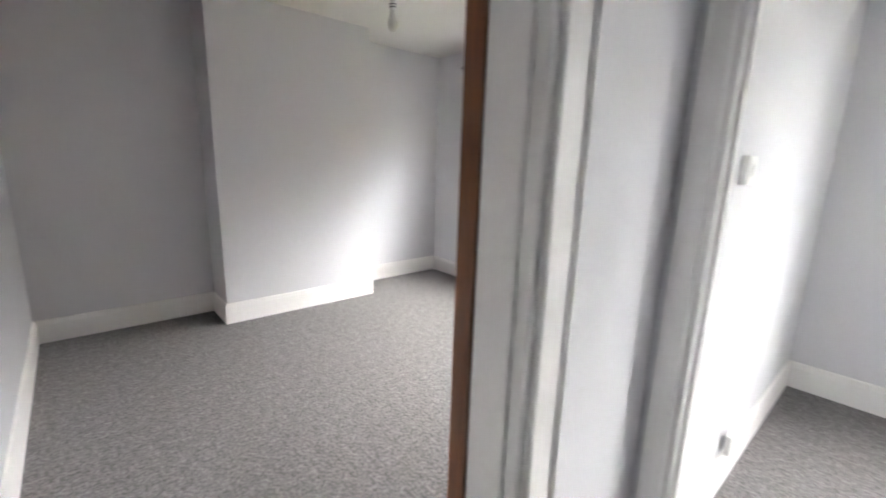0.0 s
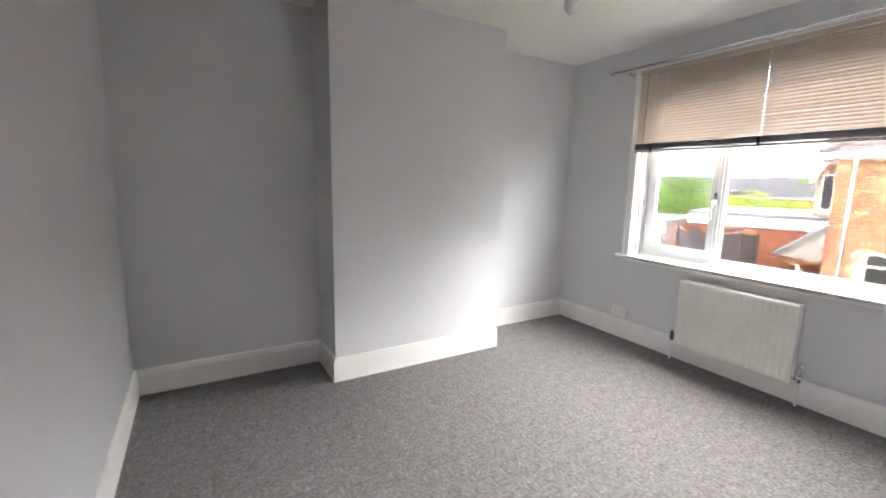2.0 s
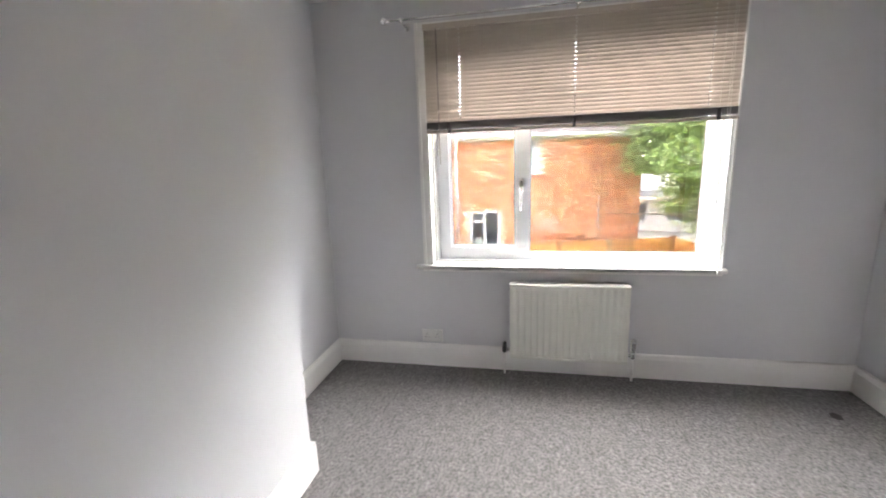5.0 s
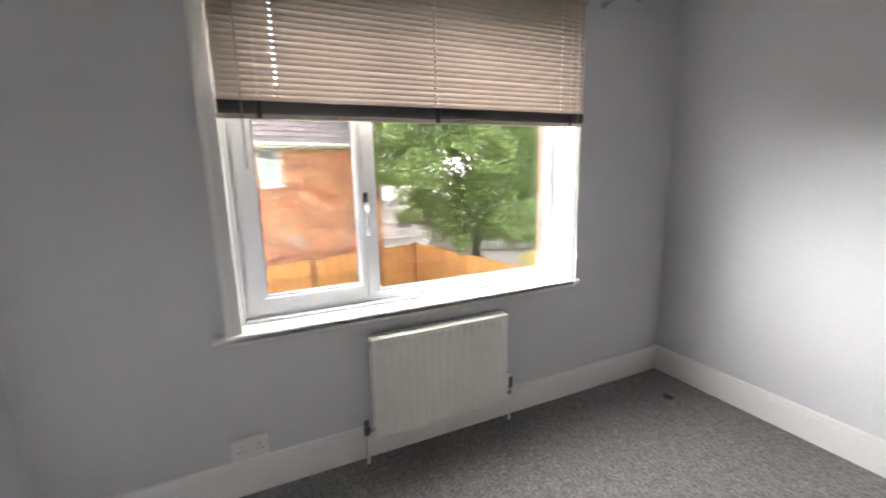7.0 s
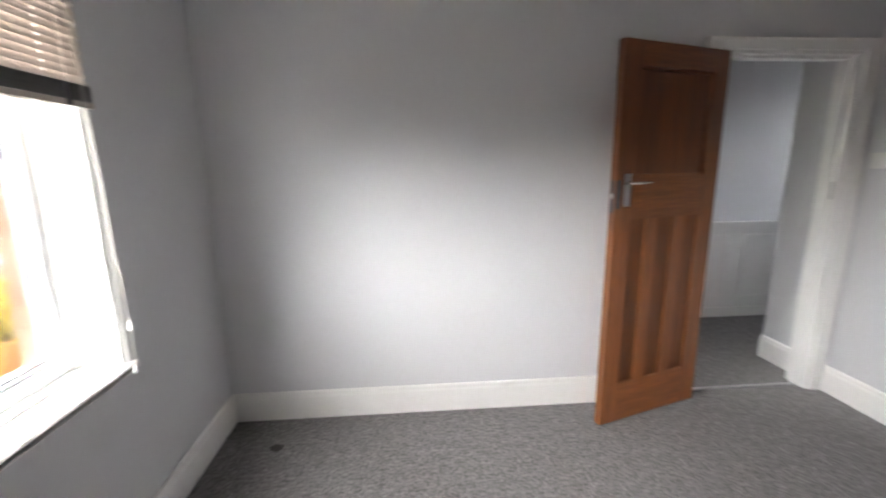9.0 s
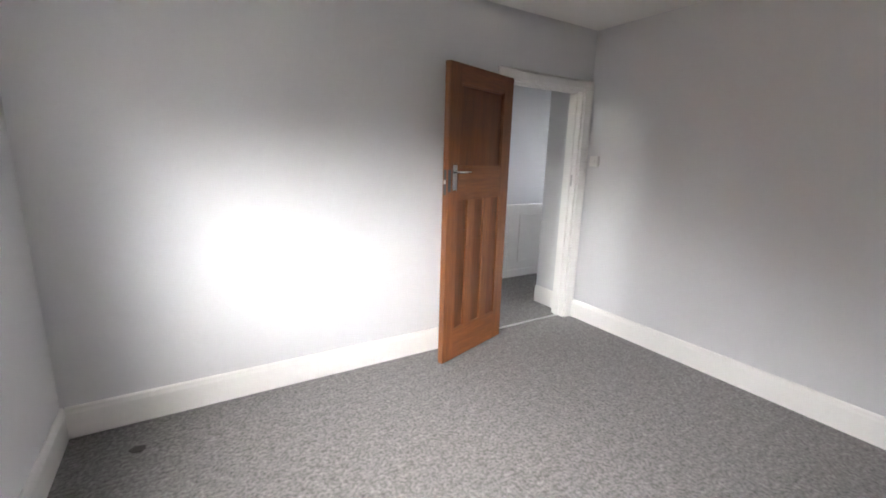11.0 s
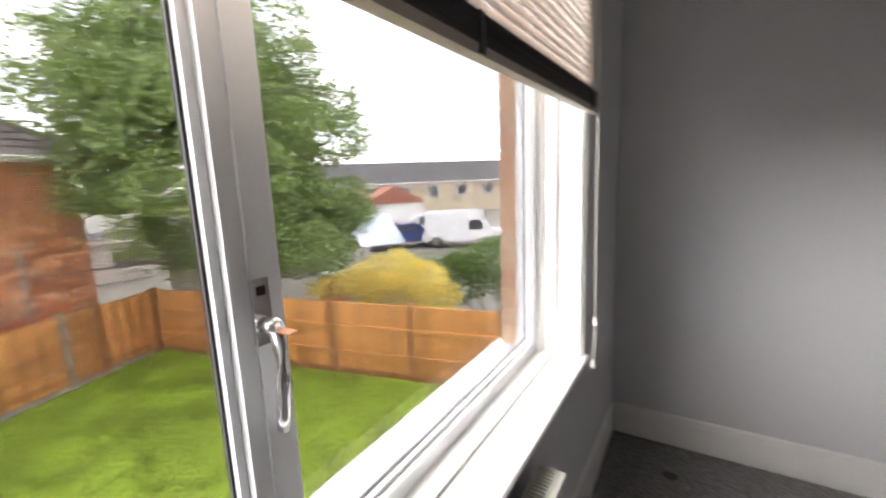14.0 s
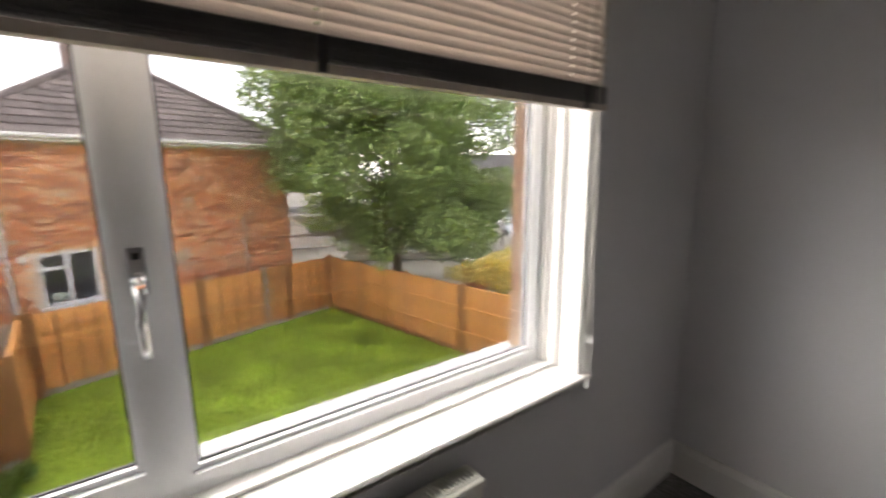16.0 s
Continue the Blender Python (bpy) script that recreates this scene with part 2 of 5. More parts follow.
ORANGE = surface("orange_foam_padding", (0.42, 0.16, 0.05), 0.6, fine=30, fine_amt=0.05, coarse=3, coarse_amt=0.1, bump=0.05)
TERRACOTTA = surface("red_clay_tile_run", (0.33, 0.13, 0.085), 0.85, fine=20, fine_amt=0.15, coarse=1, coarse_amt=0.15, bump=0.2, bump_dist=0.004, per="island", vary=0.15)
RENDER_CREAM = surface("cream_render", (0.5, 0.42, 0.3), 0.9, fine=8, fine_amt=0.06, coarse=0.5, coarse_amt=0.1, bump=0.1)
WHITECAR = surface("white_car_paint", (0.78, 0.79, 0.8), 0.2, fine=5, fine_amt=0.01, coarse=0.6, coarse_amt=0.03, bump=0.0, coat=0.5)
BLUECAR = surface("dark_blue_car_paint", (0.03, 0.06, 0.2), 0.25, fine=5, fine_amt=0.02, coarse=0.6, coarse_amt=0.05, bump=0.0, coat=0.5)
REDPAINT = surface("dark_red_paint", (0.28, 0.02, 0.03), 0.35, fine=5, fine_amt=0.02, coarse=0.6, coarse_amt=0.05, bump=0.0)
YELLOWPAINT = surface("yellow_paint", (0.65, 0.42, 0.05), 0.45, fine=5, fine_amt=0.02, coarse=0.6, coarse_amt=0.05, bump=0.0)
TARP = surface("blue_white_sheet", (0.5, 0.6, 0.72), 0.4, fine=6, fine_amt=0.12, coarse=1.2, coarse_amt=0.2, bump=0.2, bump_dist=0.02)
TYRE = surface("black_tyre", (0.02, 0.02, 0.02), 0.8, fine=30, fine_amt=0.1, coarse=3, coarse_amt=0.1, bump=0.1)


def leaf_material(name, colour, vary=0.35, back=0.3):
    m = surface(name, colour, 0.55, fine=3, fine_amt=0.1, coarse=0.5, coarse_amt=0.15, bump=0.0, per="island", vary=vary)
    n, l = m.node_tree.nodes, m.node_tree.links
    out = next(x for x in n if x.type == "OUTPUT_MATERIAL")
    tr = n.new("ShaderNodeBsdfTranslucent")
    tr.inputs[0].default_value = (colour[0] * 1.3, colour[1] * 1.3, colour[2] * 0.8, 1)
    mx = n.new("ShaderNodeMixShader")
    mx.inputs[0].default_value = back
    l.new(n["Principled BSDF"].outputs[0], mx.inputs[1])
    l.new(tr.outputs[0], mx.inputs[2])
    l.new(mx.outputs[0], out.inputs[0])
    return m


LEAF = leaf_material("sycamore_leaf", (0.22, 0.3, 0.11))
YELLOWLEAF = leaf_material("golden_shrub_leaf", (0.74, 0.63, 0.19))
HEDGELEAF = leaf_material("green_hedge_leaf", (0.12, 0.2, 0.045))
LIMELEAF = leaf_material("bright_hedge_leaf", (0.27, 0.36, 0.06))


# ---- building helpers ----
def box(bm, x0, y0, z0, x1, y1, z1):
    """A box between two corners."""
    v = [bm.verts.new((x, y, z)) for z in (z0, z1) for y in (y0, y1) for x in (x0, x1)]
    for f in ((0, 2, 3, 1), (4, 5, 7, 6), (0, 1, 5, 4), (2, 6, 7, 3), (0, 4, 6, 2), (1, 3, 7, 5)):
        bm.faces.new([v[i] for i in f])
    return v


def boxes(*rows, bevel=0.0):
    bm = bmesh.new()
    for r in rows:
        box(bm, *r)
    if bevel:
        soften(bm, bevel)
    return bm


def soften(bm, width, segments=2):
    bmesh.ops.bevel(bm, geom=[e for e in bm.edges if e.calc_face_angle(0) > 0.6], offset=width, segments=segments, affect="EDGES", clamp_overlap=True)
    return bm


def prism(bm, ring, axis, a, b):
    """Extrude a closed outline of 2D points along an axis from a to b."""
    def place(p, d):
        return {"x": (d, p[0], p[1]), "y": (p[0], d, p[1]), "z": (p[0], p[1], d)}[axis]
    lo, hi = [bm.verts.new(place(p, a)) for p in ring], [bm.verts.new(place(p, b)) for p in ring]
    n = len(ring)
    bm.faces.new(lo), bm.faces.new(hi[::-1])
    for i in range(n):
        bm.faces.new((lo[i], hi[i], hi[(i + 1) % n], lo[(i + 1) % n]))
    bmesh.ops.recalc_face_normals(bm, faces=bm.faces[:])
    return bm


def lathe(bm, profile, steps=20, m=Matrix.Identity(4)):
    """Turn a profile of (radius, height) about z."""
    rings = []
    for r, z in profile:
        rings.append([bm.verts.new(m @ Vector((r * math.cos(a), r * math.sin(a), z))) for a in [2 * math.pi * i / steps for i in range(steps)]])
    for lo, hi in zip(rings, rings[1:]):
        for i in range(steps):
            bm.faces.new((lo[i], lo[(i + 1) % steps], hi[(i + 1) % steps], hi[i]))
    bm.faces.new(rings[0][::-1]), bm.faces.new(rings[-1])
    return bm


def tube(bm, points, radius, steps=8, taper=1.0):
    """A round bar along a line of points."""
    rings, n = [], len(points)
    for i, p in enumerate(points):
        a, b = Vector(points[max(i - 1, 0)]), Vector(points[min(i + 1, n - 1)])
        q = (b - a).to_track_quat("Z", "Y")
        r = radius * (1 + (taper - 1) * i / max(n - 1, 1))
        rings.append([bm.verts.new(Vector(p) + q @ Vector((r * math.cos(s), r * math.sin(s), 0))) for s in [2 * math.pi * k / steps for k in range(steps)]])
    for lo, hi in zip(rings, rings[1:]):
        for i in range(steps):
            bm.faces.new((lo[i], lo[(i + 1) % steps], hi[(i + 1) % steps], hi[i]))
    bm.faces.new(rings[0][::-1]), bm.faces.new(rings[-1])
    return bm


def part(name, bm, material, parent=None, label="", smooth=False):
    """Link a bmesh as one mesh object under a thing or a part."""
    me = bpy.data.meshes.new(name)
    bm.to_mesh(me)
    bm.free()
    me.materials.append(material)
    if smooth:
        for p in me.polygons:
            p.use_smooth = True
    ob = new(name, me)
    ob.parent = parent
    if label:
        ob["label"] = label
    return ob


def share(name, me, parent, m):
    """Another object on the same mesh."""
    ob = new(name, me)
    ob.parent = parent
    ob.matrix_basis = m
    return ob


def thing(name, m, label, category, group="", kind=""):
    ob = new(name)
    ob.matrix_basis = m
    return tagged(ob, label, category, group, kind)


def fixed(name, bm, material, label, category="", smooth=False):
    return tagged(part(name, bm, material, None, "", smooth), label, category or name.split("_")[0], "", "structure")


# ---- the room's shell ----
XW, XE, YS, YN, H = -0.02, 3.59, 0.11, 3.42, 2.46      # faces of the bedroom's walls, and its height
XO, YL, YA = 3.87, -0.09, -0.03                                   # outer face of the window wall, landing side of the door wall
WY0, WY1, WZ0, WZ1 = 0.90, 2.68, 0.735, 2.23           # window opening
DX0, DX1, DZ = 0.06, 0.915, 2.015                       # doorway, structural
R2Y0, R2Y1 = -2.6, -0.95                               # the other bedroom's window
fixed("floor", boxes((-1.9, -3.2, -0.2, XE, 3.42, 0.0)), CARPET, "grey twist-pile carpet over the whole floor", "carpet")
fixed("ceiling", boxes((-1.9, -3.2, H, XE, 3.42, H + 0.2)), CEIL, "plain white painted ceiling", "ceiling")
fixed("wall_west", boxes((XW - 0.15, -0.36, 0, XW, YN + 0.15, H)), WALL, "light grey painted plaster wall", "wall")
fixed("wall_north", boxes((XW, YN, 0, XE, YN + 0.15, H)), WALL, "light grey painted plaster wall", "wall")
fixed("chimney_breast", boxes((1.113, 3.031, 0, 2.438, YN, H), bevel=0.004), WALL, "light grey chimney breast with no fireplace", "wall")
fixed("wall_south", boxes((XW, YA, DZ, DX1, YS, H), (XW, YA, 0, DX0, YS, DZ), (DX1, YA, 0, 1.57, YS, H), (1.57, YL, 0, XE, YS, H)), WALL, "light grey wall with a doorway", "wall")
fixed("wall_east", boxes((XE, -3.2, 0, XO - 0.1, YN + 0.15, WZ0), (XE, -3.2, WZ1, XO - 0.1, YN + 0.15, H), (XE, WY1, WZ0, XO - 0.1, YN + 0.15, WZ1), (XE, R2Y1, WZ0, XO - 0.1, WY0, WZ1),
                         (XE, -3.2, WZ0, XO - 0.1, R2Y0, WZ1)), WALL, "light grey window wall", "wall")
# landing and the next bedroom
LX = 1.47
fixed("wall_landing_east", boxes((LX, -1.17, 0, LX + 0.1, -1.08, H), (LX, -1.08, 2.015, LX + 0.1, -0.1, H), (LX, -0.1, 0, LX + 0.1, YA, H)), WALL, "light grey landing wall with a doorway", "wall")
fixed("wall_landing_south", boxes((-1.9, -1.3, 0, LX + 0.1, -1.17, H)), WALL, "light grey landing wall above white panelling", "wall")
# the opening in this end wall is unseen, added to brighten the landing
fixed("wall_landing_west", boxes((-1.9, -1.17, 0, -1.8, -0.36, 1.1), (-1.9, -1.17, 2.1, -1.8, -0.36, H), (-1.9, -1.17, 1.1, -1.8, -0.9, 2.1), (-1.9, -0.54, 1.1, -1.8, -0.36, 2.1)), WALL, "light grey landing end wall with an opening added for light", "wall")
fixed("wall_landing_north", boxes((-1.9, -0.36, 0, XW - 0.15, -0.26, H)), WALL, "light grey landing wall", "wall")
fixed("wall_back_south", boxes((LX, -3.3, 0, XE, -3.2, H)), WALL, "light grey wall of the next bedroom", "wall")
fixed("wall_back_west", boxes((LX, -3.2, 0, LX + 0.1, -1.3, H)), WALL, "light grey wall of the next bedroom", "wall")


def skirting(name, x0, y0, x1, y1, side):
    """A white skirting board along a wall from one point to another; side: the way it faces."""
    h, d = 0.166, 0.018
    ring = [(0, 0), (d, 0), (d, h - 0.035), (d * 0.8, h - 0.02), (d * 0.75, h - 0.008), (d * 0.4, h), (0, h)]
    bm = bmesh.new()
    if side in ("+x", "-x"):
        s = 1 if side == "+x" else -1
        prism(bm, [(x0 + s * p, q) for p, q in ring], "y", y0, y1)
    else:
        s = 1 if side == "+y" else -1
        prism(bm, [(y0 + s * p, q) for p, q in ring], "x", x0, x1)
    return fixed(name, bm, GLOSS, "tall white gloss-painted skirting board", "skirting board")


skirting("baseboard", XW, YS + 0.012, XW, YN, "+x")
skirting("baseboard", XW + 0.018, YN, 1.113, YN, "-y")
skirting("baseboard", 1.113, 3.013, 1.113, YN - 0.018, "-x")
skirting("baseboard", 1.113, 3.031, 2.438, 3.031, "-y")
skirting("baseboard", 2.438, 3.013, 2.438, YN - 0.018, "+x")
skirting("baseboard", 2.456, YN, XE - 0.018, YN, "-y")
skirting("baseboard", XE, YS, XE, YN, "-x")
skirting("baseboard", DX1 + 0.09, YS, XE - 0.018, YS, "+y")
skirting("baseboard", XW, -0.36, XW, YA - 0.026, "+x")
skirting("baseboard", LX + 0.1, YL, XE, YL, "-y")
skirting("baseboard", XE, -3.2, XE, YL - 0.018, "-x")
skirting("baseboard", 1.0, YA, LX - 0.026, YA, "-y")


# ---- doorways ----
def doorway(name, w0, w1, head, d0, d1, casing, along):
    """Lining, stop and moulded architraves round an opening from w0 to w1, through a wall from d0 to d1."""
    top = thing(name, Matrix.Identity(4), "white painted door frame with moulded architrave", "door frame", kind="structure")

    def add(label, *rows, bevel=0.003):
        bm = bmesh.new()
        for a0, b0, z0, a1, b1, z1 in rows:
            if along == "x":
                box(bm, a0, b0, z0, a1, b1, z1)
            else:
                box(bm, b0, a0, z0, b1, a1, z1)
        bmesh.ops.recalc_face_normals(bm, faces=bm.faces[:])
        return part(label, soften(bm, bevel, 2), GLOSS, top)
    j = 0.03
    add("jamb", (w0, d0, 0, w0 + j, d1, head))
    add("jamb", (w1 - j, d0, 0, w1, d1, head))
    add("head", (w0 + j, d0, head - j, w1 - j, d1, head))
    s0, s1 = d0 + 0.03, d1 - 0.045
    add("door_stop", (w0 + j, s0, 0, w0 + j + 0.012, s1, head - j))
    add("door_stop", (w1 - j - 0.012, s0, 0, w1 - j, s1, head - j))
    add("door_stop", (w0 + j + 0.012, s0, head - j - 0.012, w1 - j - 0.012, s1, head - j))
    for face, out in ((d1, 0.016), (d0, -0.016)):
        left, right = casing[face]
        a, b = sorted((face, face + out))
        c, d = sorted((face, face + out * 1.55))
        if left > 0.02:
            add("architrave", (w0 + 0.012 - left, a, 0, w0 + 0.012, b, head + 0.05))
            add("architrave_bead", (w0 + 0.012 - left, c, 0, w0 + 0.028 - left, d, head + 0.05), bevel=0.006)
        add("architrave", (w1 - 0.012, a, 0, w1 - 0.012 + right, b, head + 0.05))
        add("architrave_bead", (w1 - 0.028 + right, c, 0, w1 - 0.012 + right, d, head + 0.05), bevel=0.006)
        add("architrave_head", (w0 + 0.012, a, head - 0.012, w1 - 0.012, b, head + 0.05))
        add("architrave_bead", (w0 + 0.028 - left, c, head + 0.035, w1 - 0.028 + right, d, head + 0.05), bevel=0.006)
    return top


frame_1 = doorway("door_frame", DX0, DX1, DZ, YA, YS, {YS: (0.09, 0.09), YA: (0.09, 0.09)}, "x")
part("strike_plate", boxes((DX0 + 0.03, 0.055, 1.2, DX0 + 0.032, 0.08, 1.3)), STEEL, frame_1, "steel lock strike plate")
doorway("door_frame", -1.08, -0.1, DZ, LX, LX + 0.1, {LX: (0.09, 0.06), LX + 0.1: (0.09, 0.03)}, "y")
tagged(part("threshold_bar", boxes((DX0 + 0.03, 0.035, 0.0, DX1 - 0.03, 0.06, 0.006), bevel=0.002), STEEL), "thin metal carpet threshold bar in the doorway", "threshold bar")

# landing panelling and its rail
bm = boxes((-1.8, -1.17, 0.0, LX, -1.152, 0.86))
panelling = fixed("trim_panelling", bm, GLOSS, "white panelled dado on the landing", "panelling")
part("dado_rail", soften(boxes((-1.8, -1.152, 0.855, LX, -1.118, 0.895)), 0.008), GLOSS, panelling, "white moulded dado rail")
part("base_rail", soften(boxes((-1.8, -1.152, 0.0, LX, -1.136, 0.09)), 0.004), GLOSS, panelling)
for px in (-1.5, -0.75, 0.0, 0.75):
    part("panel_moulding", soften(boxes((px - 0.3, -1.152, 0.18, px + 0.3, -1.143, 0.2), (px - 0.3, -1.152, 0.75, px + 0.3, -1.143, 0.77),
                                        (px - 0.3, -1.152, 0.2, px - 0.28, -1.143, 0.75), (px + 0.28, -1.152, 0.2, px + 0.3, -1.143, 0.75)), 0.002), GLOSS, panelling)


# ---- the open door ----
def panel_door(m):
    """A four-panel door: one square panel over three tall ones. Local x from the hinge to the free edge, y its thickness, z up."""
    w, t, h = 0.711, 0.04, 1.975
    top = thing("door_1", m, "stained wooden door with one square panel over three tall panels, standing open", "door", kind="structure")
    st, tr, b0, b1, lr0, lr1 = 0.112, 0.115, 0.0, 0.225, 1.13, 1.345
    for x0, x1 in ((0, st), (w - st, w)):
        part("stile", boxes((x0, 0, 0, x1, t, h), bevel=0.002), WOODV, top)
    for z0, z1 in ((b0, b1), (lr0, lr1), (h - tr, h)):
        part("rail", boxes((st, 0.0006, z0, w - st, t - 0.0006, z1), bevel=0.0015), WOODH, top)
    inner = w - 2 * st
    mw = 0.085
    pw = (inner - 2 * mw) / 3
    for i in (1, 2):
        x0 = st + i * pw + (i - 1) * mw
        part("muntin", boxes((x0, 0.0008, b1, x0 + mw, t - 0.0008, lr0), bevel=0.002), WOODV, top)
    for i in range(3):
        x0 = st + i * (pw + mw)
        part("panel", boxes((x0 - 0.003, 0.014, b1 - 0.003, x0 + pw + 0.003, t - 0.014, lr0 + 0.003)), WOODP, top)
    part("panel", boxes((st - 0.003, 0.014, lr1 - 0.003, w - st + 0.003, t - 0.014, h - tr + 0.003)), WOODP, top)
    for y0, y1 in ((0.006, 0.014), (t - 0.014, t - 0.006)):
        part("panel_bead", boxes((st, y0, lr1, w - st, y1, lr1 + 0.012), (st, y0, h - tr - 0.012, w - st, y1, h - tr),
                                 (st, y0, lr1 + 0.012, st + 0.012, y1, h - tr - 0.012), (w - st - 0.012, y0, lr1 + 0.012, w - st, y1, h - tr - 0.012)), WOODH, top)
    for side, y in ((1, t), (-1, 0.0)):
        plate = part("handle_plate", boxes((w - 0.088, min(y, y + side * 0.007), 1.2, w - 0.046, max(y, y + side * 0.007), 1.36), bevel=0.002), CHROME, top, "chrome lever handle plate")
        bm = bmesh.new()
        yy = y + side * 0.007
        tube(bm, [(w - 0.067, yy, 1.315), (w - 0.067, yy + side * 0.03, 1.315), (w - 0.075, yy + side * 0.045, 1.315), (w - 0.11, yy + side * 0.048, 1.316), (w - 0.175, yy + side * 0.044, 1.318)], 0.0085, 10, 0.8)
        part("lever", bm, CHROME, plate, "chrome lever", True)
    part("latch_plate", boxes((w, 0.009, 1.17, w + 0.0015, t - 0.009, 1.33)), DARKCAP, top, "dark latch plate")
    part("latch", boxes((w + 0.0015, 0.014, 1.24, w + 0.008, t - 0.014, 1.265), bevel=0.002), STEEL, top, "steel latch bolt")
    part("lock_case", boxes((w - 0.03, t, 1.19, w - 0.004, t + 0.004, 1.33), bevel=0.001), DARKCAP, top, "dark steel rim plate")
    for z in (0.22, 1.72):
        bm = bmesh.new()
        lathe(bm, [(0.006, z - 0.045), (0.006, z + 0.045)], 10, pose(-0.006, -0.004, 0))
        part("hinge", bm, STEEL, top, "steel butt hinge", True)
    return top


panel_door(pose(0.886, 0.117, 0.012, 0, 0, 17.6))


# ---- the bedroom window ----
def box_ring(y0, y1, z0, z1, w, x0, x1, bevel=0.003, bottom=None):
    """Four bars of a frame in a plane of constant x: two uprights and two rails, as one bmesh each."""
    b = w if bottom is None else bottom
    out = []
    for r in ((x0, y0, z0, x1, y0 + w, z1), (x0, y1 - w, z0, x1, y1, z1), (x0, y0 + w, z0, x1, y1 - w, z0 + b), (x0, y0 + w, z1 - w, x1, y1 - w, z1)):
        out.append(boxes(r, bevel=bevel))
    return out


def bedroom_window():
    top = thing("window_1", Matrix.Identity(4), "white upvc window with an opening side light beside a large fixed pane", "window", kind="structure")
    fx0, fx1 = 3.735, 3.80
    for nm, bm in zip(("frame_upright", "frame_upright", "frame_sill", "frame_head"), box_ring(WY0 + 0.012, WY1 - 0.012, WZ0 + 0.012, WZ1 - 0.012, 0.048, fx0, fx1, 0.005)):
        part(nm, bm, UPVC, top)
    part("mullion", boxes((fx0, 2.03, WZ0 + 0.06, fx1, 2.062, WZ1 - 0.06), bevel=0.005), UPVC, top)
    # the opening light, proud of the frame
    sash = part("sash", boxes((fx0 - 0.012, 2.047, WZ0 + 0.045, fx0 + 0.038, 2.112, WZ1 - 0.045), bevel=0.006), UPVC, top, "white upvc opening sash")
    for r in ((fx0 - 0.012, 2.565, WZ0 + 0.045, fx0 + 0.038, 2.632, WZ1 - 0.045), (fx0 - 0.012, 2.112, WZ0 + 0.045, fx0 + 0.038, 2.565, WZ0 + 0.108), (fx0 - 0.012, 2.112, WZ1 - 0.108, fx0 + 0.038, 2.565, WZ1 - 0.045)):
        part("sash_bar", boxes(r, bevel=0.006), UPVC, sash)
    part("sash_lip", boxes((fx0 - 0.018, 2.07, WZ0 + 0.05, fx0 - 0.0122, 2.086, WZ1 - 0.05), bevel=0.002), UPVC, sash)
    # gaskets and beads round the panes
    for y0, y1, z0, z1, x in ((2.112, 2.565, WZ0 + 0.108, WZ1 - 0.108, fx0 + 0.004), (0.96, 2.03, WZ0 + 0.06, WZ1 - 0.06, fx0 + 0.014)):
        for bm in box_ring(y0, y1, z0, z1, 0.012, x, x + 0.02, 0.003):
            part("glazing_bead", bm, UPVC, top)
        for bm in box_ring(y0 + 0.012, y1 - 0.012, z0 + 0.012, z1 - 0.012, 0.004, x + 0.012, x + 0.018, 0.0):
            part("gasket", bm, GASKET, top, "black rubber gasket")
        pane = part("pane", boxes((x + 0.016, y0 + 0.013, z0 + 0.013, x + 0.02, y1 - 0.013, z1 - 0.013)), GLASS, top, "glass pane with a dark tint added to dim the outdoors")
        pane.visible_shadow = False
    # handle on the sash's meeting stile
    hx, hy = fx0 - 0.018, 2.078
    handle = part("window_handle", boxes((hx - 0.006, hy - 0.013, 1.215, hx, hy + 0.013, 1.305), bevel=0.005), CHROME, top, "polished chrome window handle")
    bm = bmesh.new()
    lathe(bm, [(0.011, 0), (0.012, 0.022), (0.009, 0.03)], 14, pose(hx - 0.005, hy, 1.243, 0, -90, 0))
    part("handle_boss", bm, CHROME, handle, "", True)
    bm = bmesh.new()
    tube(bm, [(hx - 0.026, hy, 1.25), (hx - 0.034, hy + 0.001, 1.215), (hx - 0.036, hy + 0.002, 1.17), (hx - 0.03, hy + 0.003, 1.12), (hx - 0.026, hy + 0.003, 1.098)], 0.0095, 10, 0.85)
    part("handle_lever", bm, CHROME, handle, "", True)
    part("screw_hole", boxes((hx - 0.0075, hy - 0.006, 1.283, hx - 0.0058, hy + 0.006, 1.295), bevel=0.0005), BLACK, handle, "black screw cap")
    part("key", boxes((hx - 0.062, hy - 0.009, 1.2385, hx - 0.036, hy + 0.006, 1.2405)), BRASS, handle, "small copper key in the lock")
    # painted timber lining, stops, board and architraves
    for nm, r in (("lining", (XE - 0.012, WY0, WZ0 + 0.012, fx0, WY0 + 0.012, WZ1 - 0.012)), ("lining", (XE - 0.012, WY1 - 0.012, WZ0 + 0.012, fx0, WY1, WZ1 - 0.012)),
                  ("lining", (XE - 0.012, WY0, WZ1 - 0.012, fx0, WY1, WZ1)),
                  ("lining_bead", (3.665, WY0 + 0.012, WZ0 + 0.016, 3.69, WY0 + 0.026, WZ1 - 0.012)), ("lining_bead", (3.665, WY1 - 0.026, WZ0 + 0.016, 3.69, WY1 - 0.012, WZ1 - 0.012)),
                  ("lining_bead", (3.715, WY0 + 0.012, WZ0 + 0.016, fx0, WY0 + 0.03, WZ1 - 0.012)), ("lining_bead", (3.715, WY1 - 0.03, WZ0 + 0.016, fx0, WY1 - 0.012, WZ1 - 0.012))):
        part(nm, boxes(r, bevel=0.003), GLOSS, top)
    bm = bmesh.new()
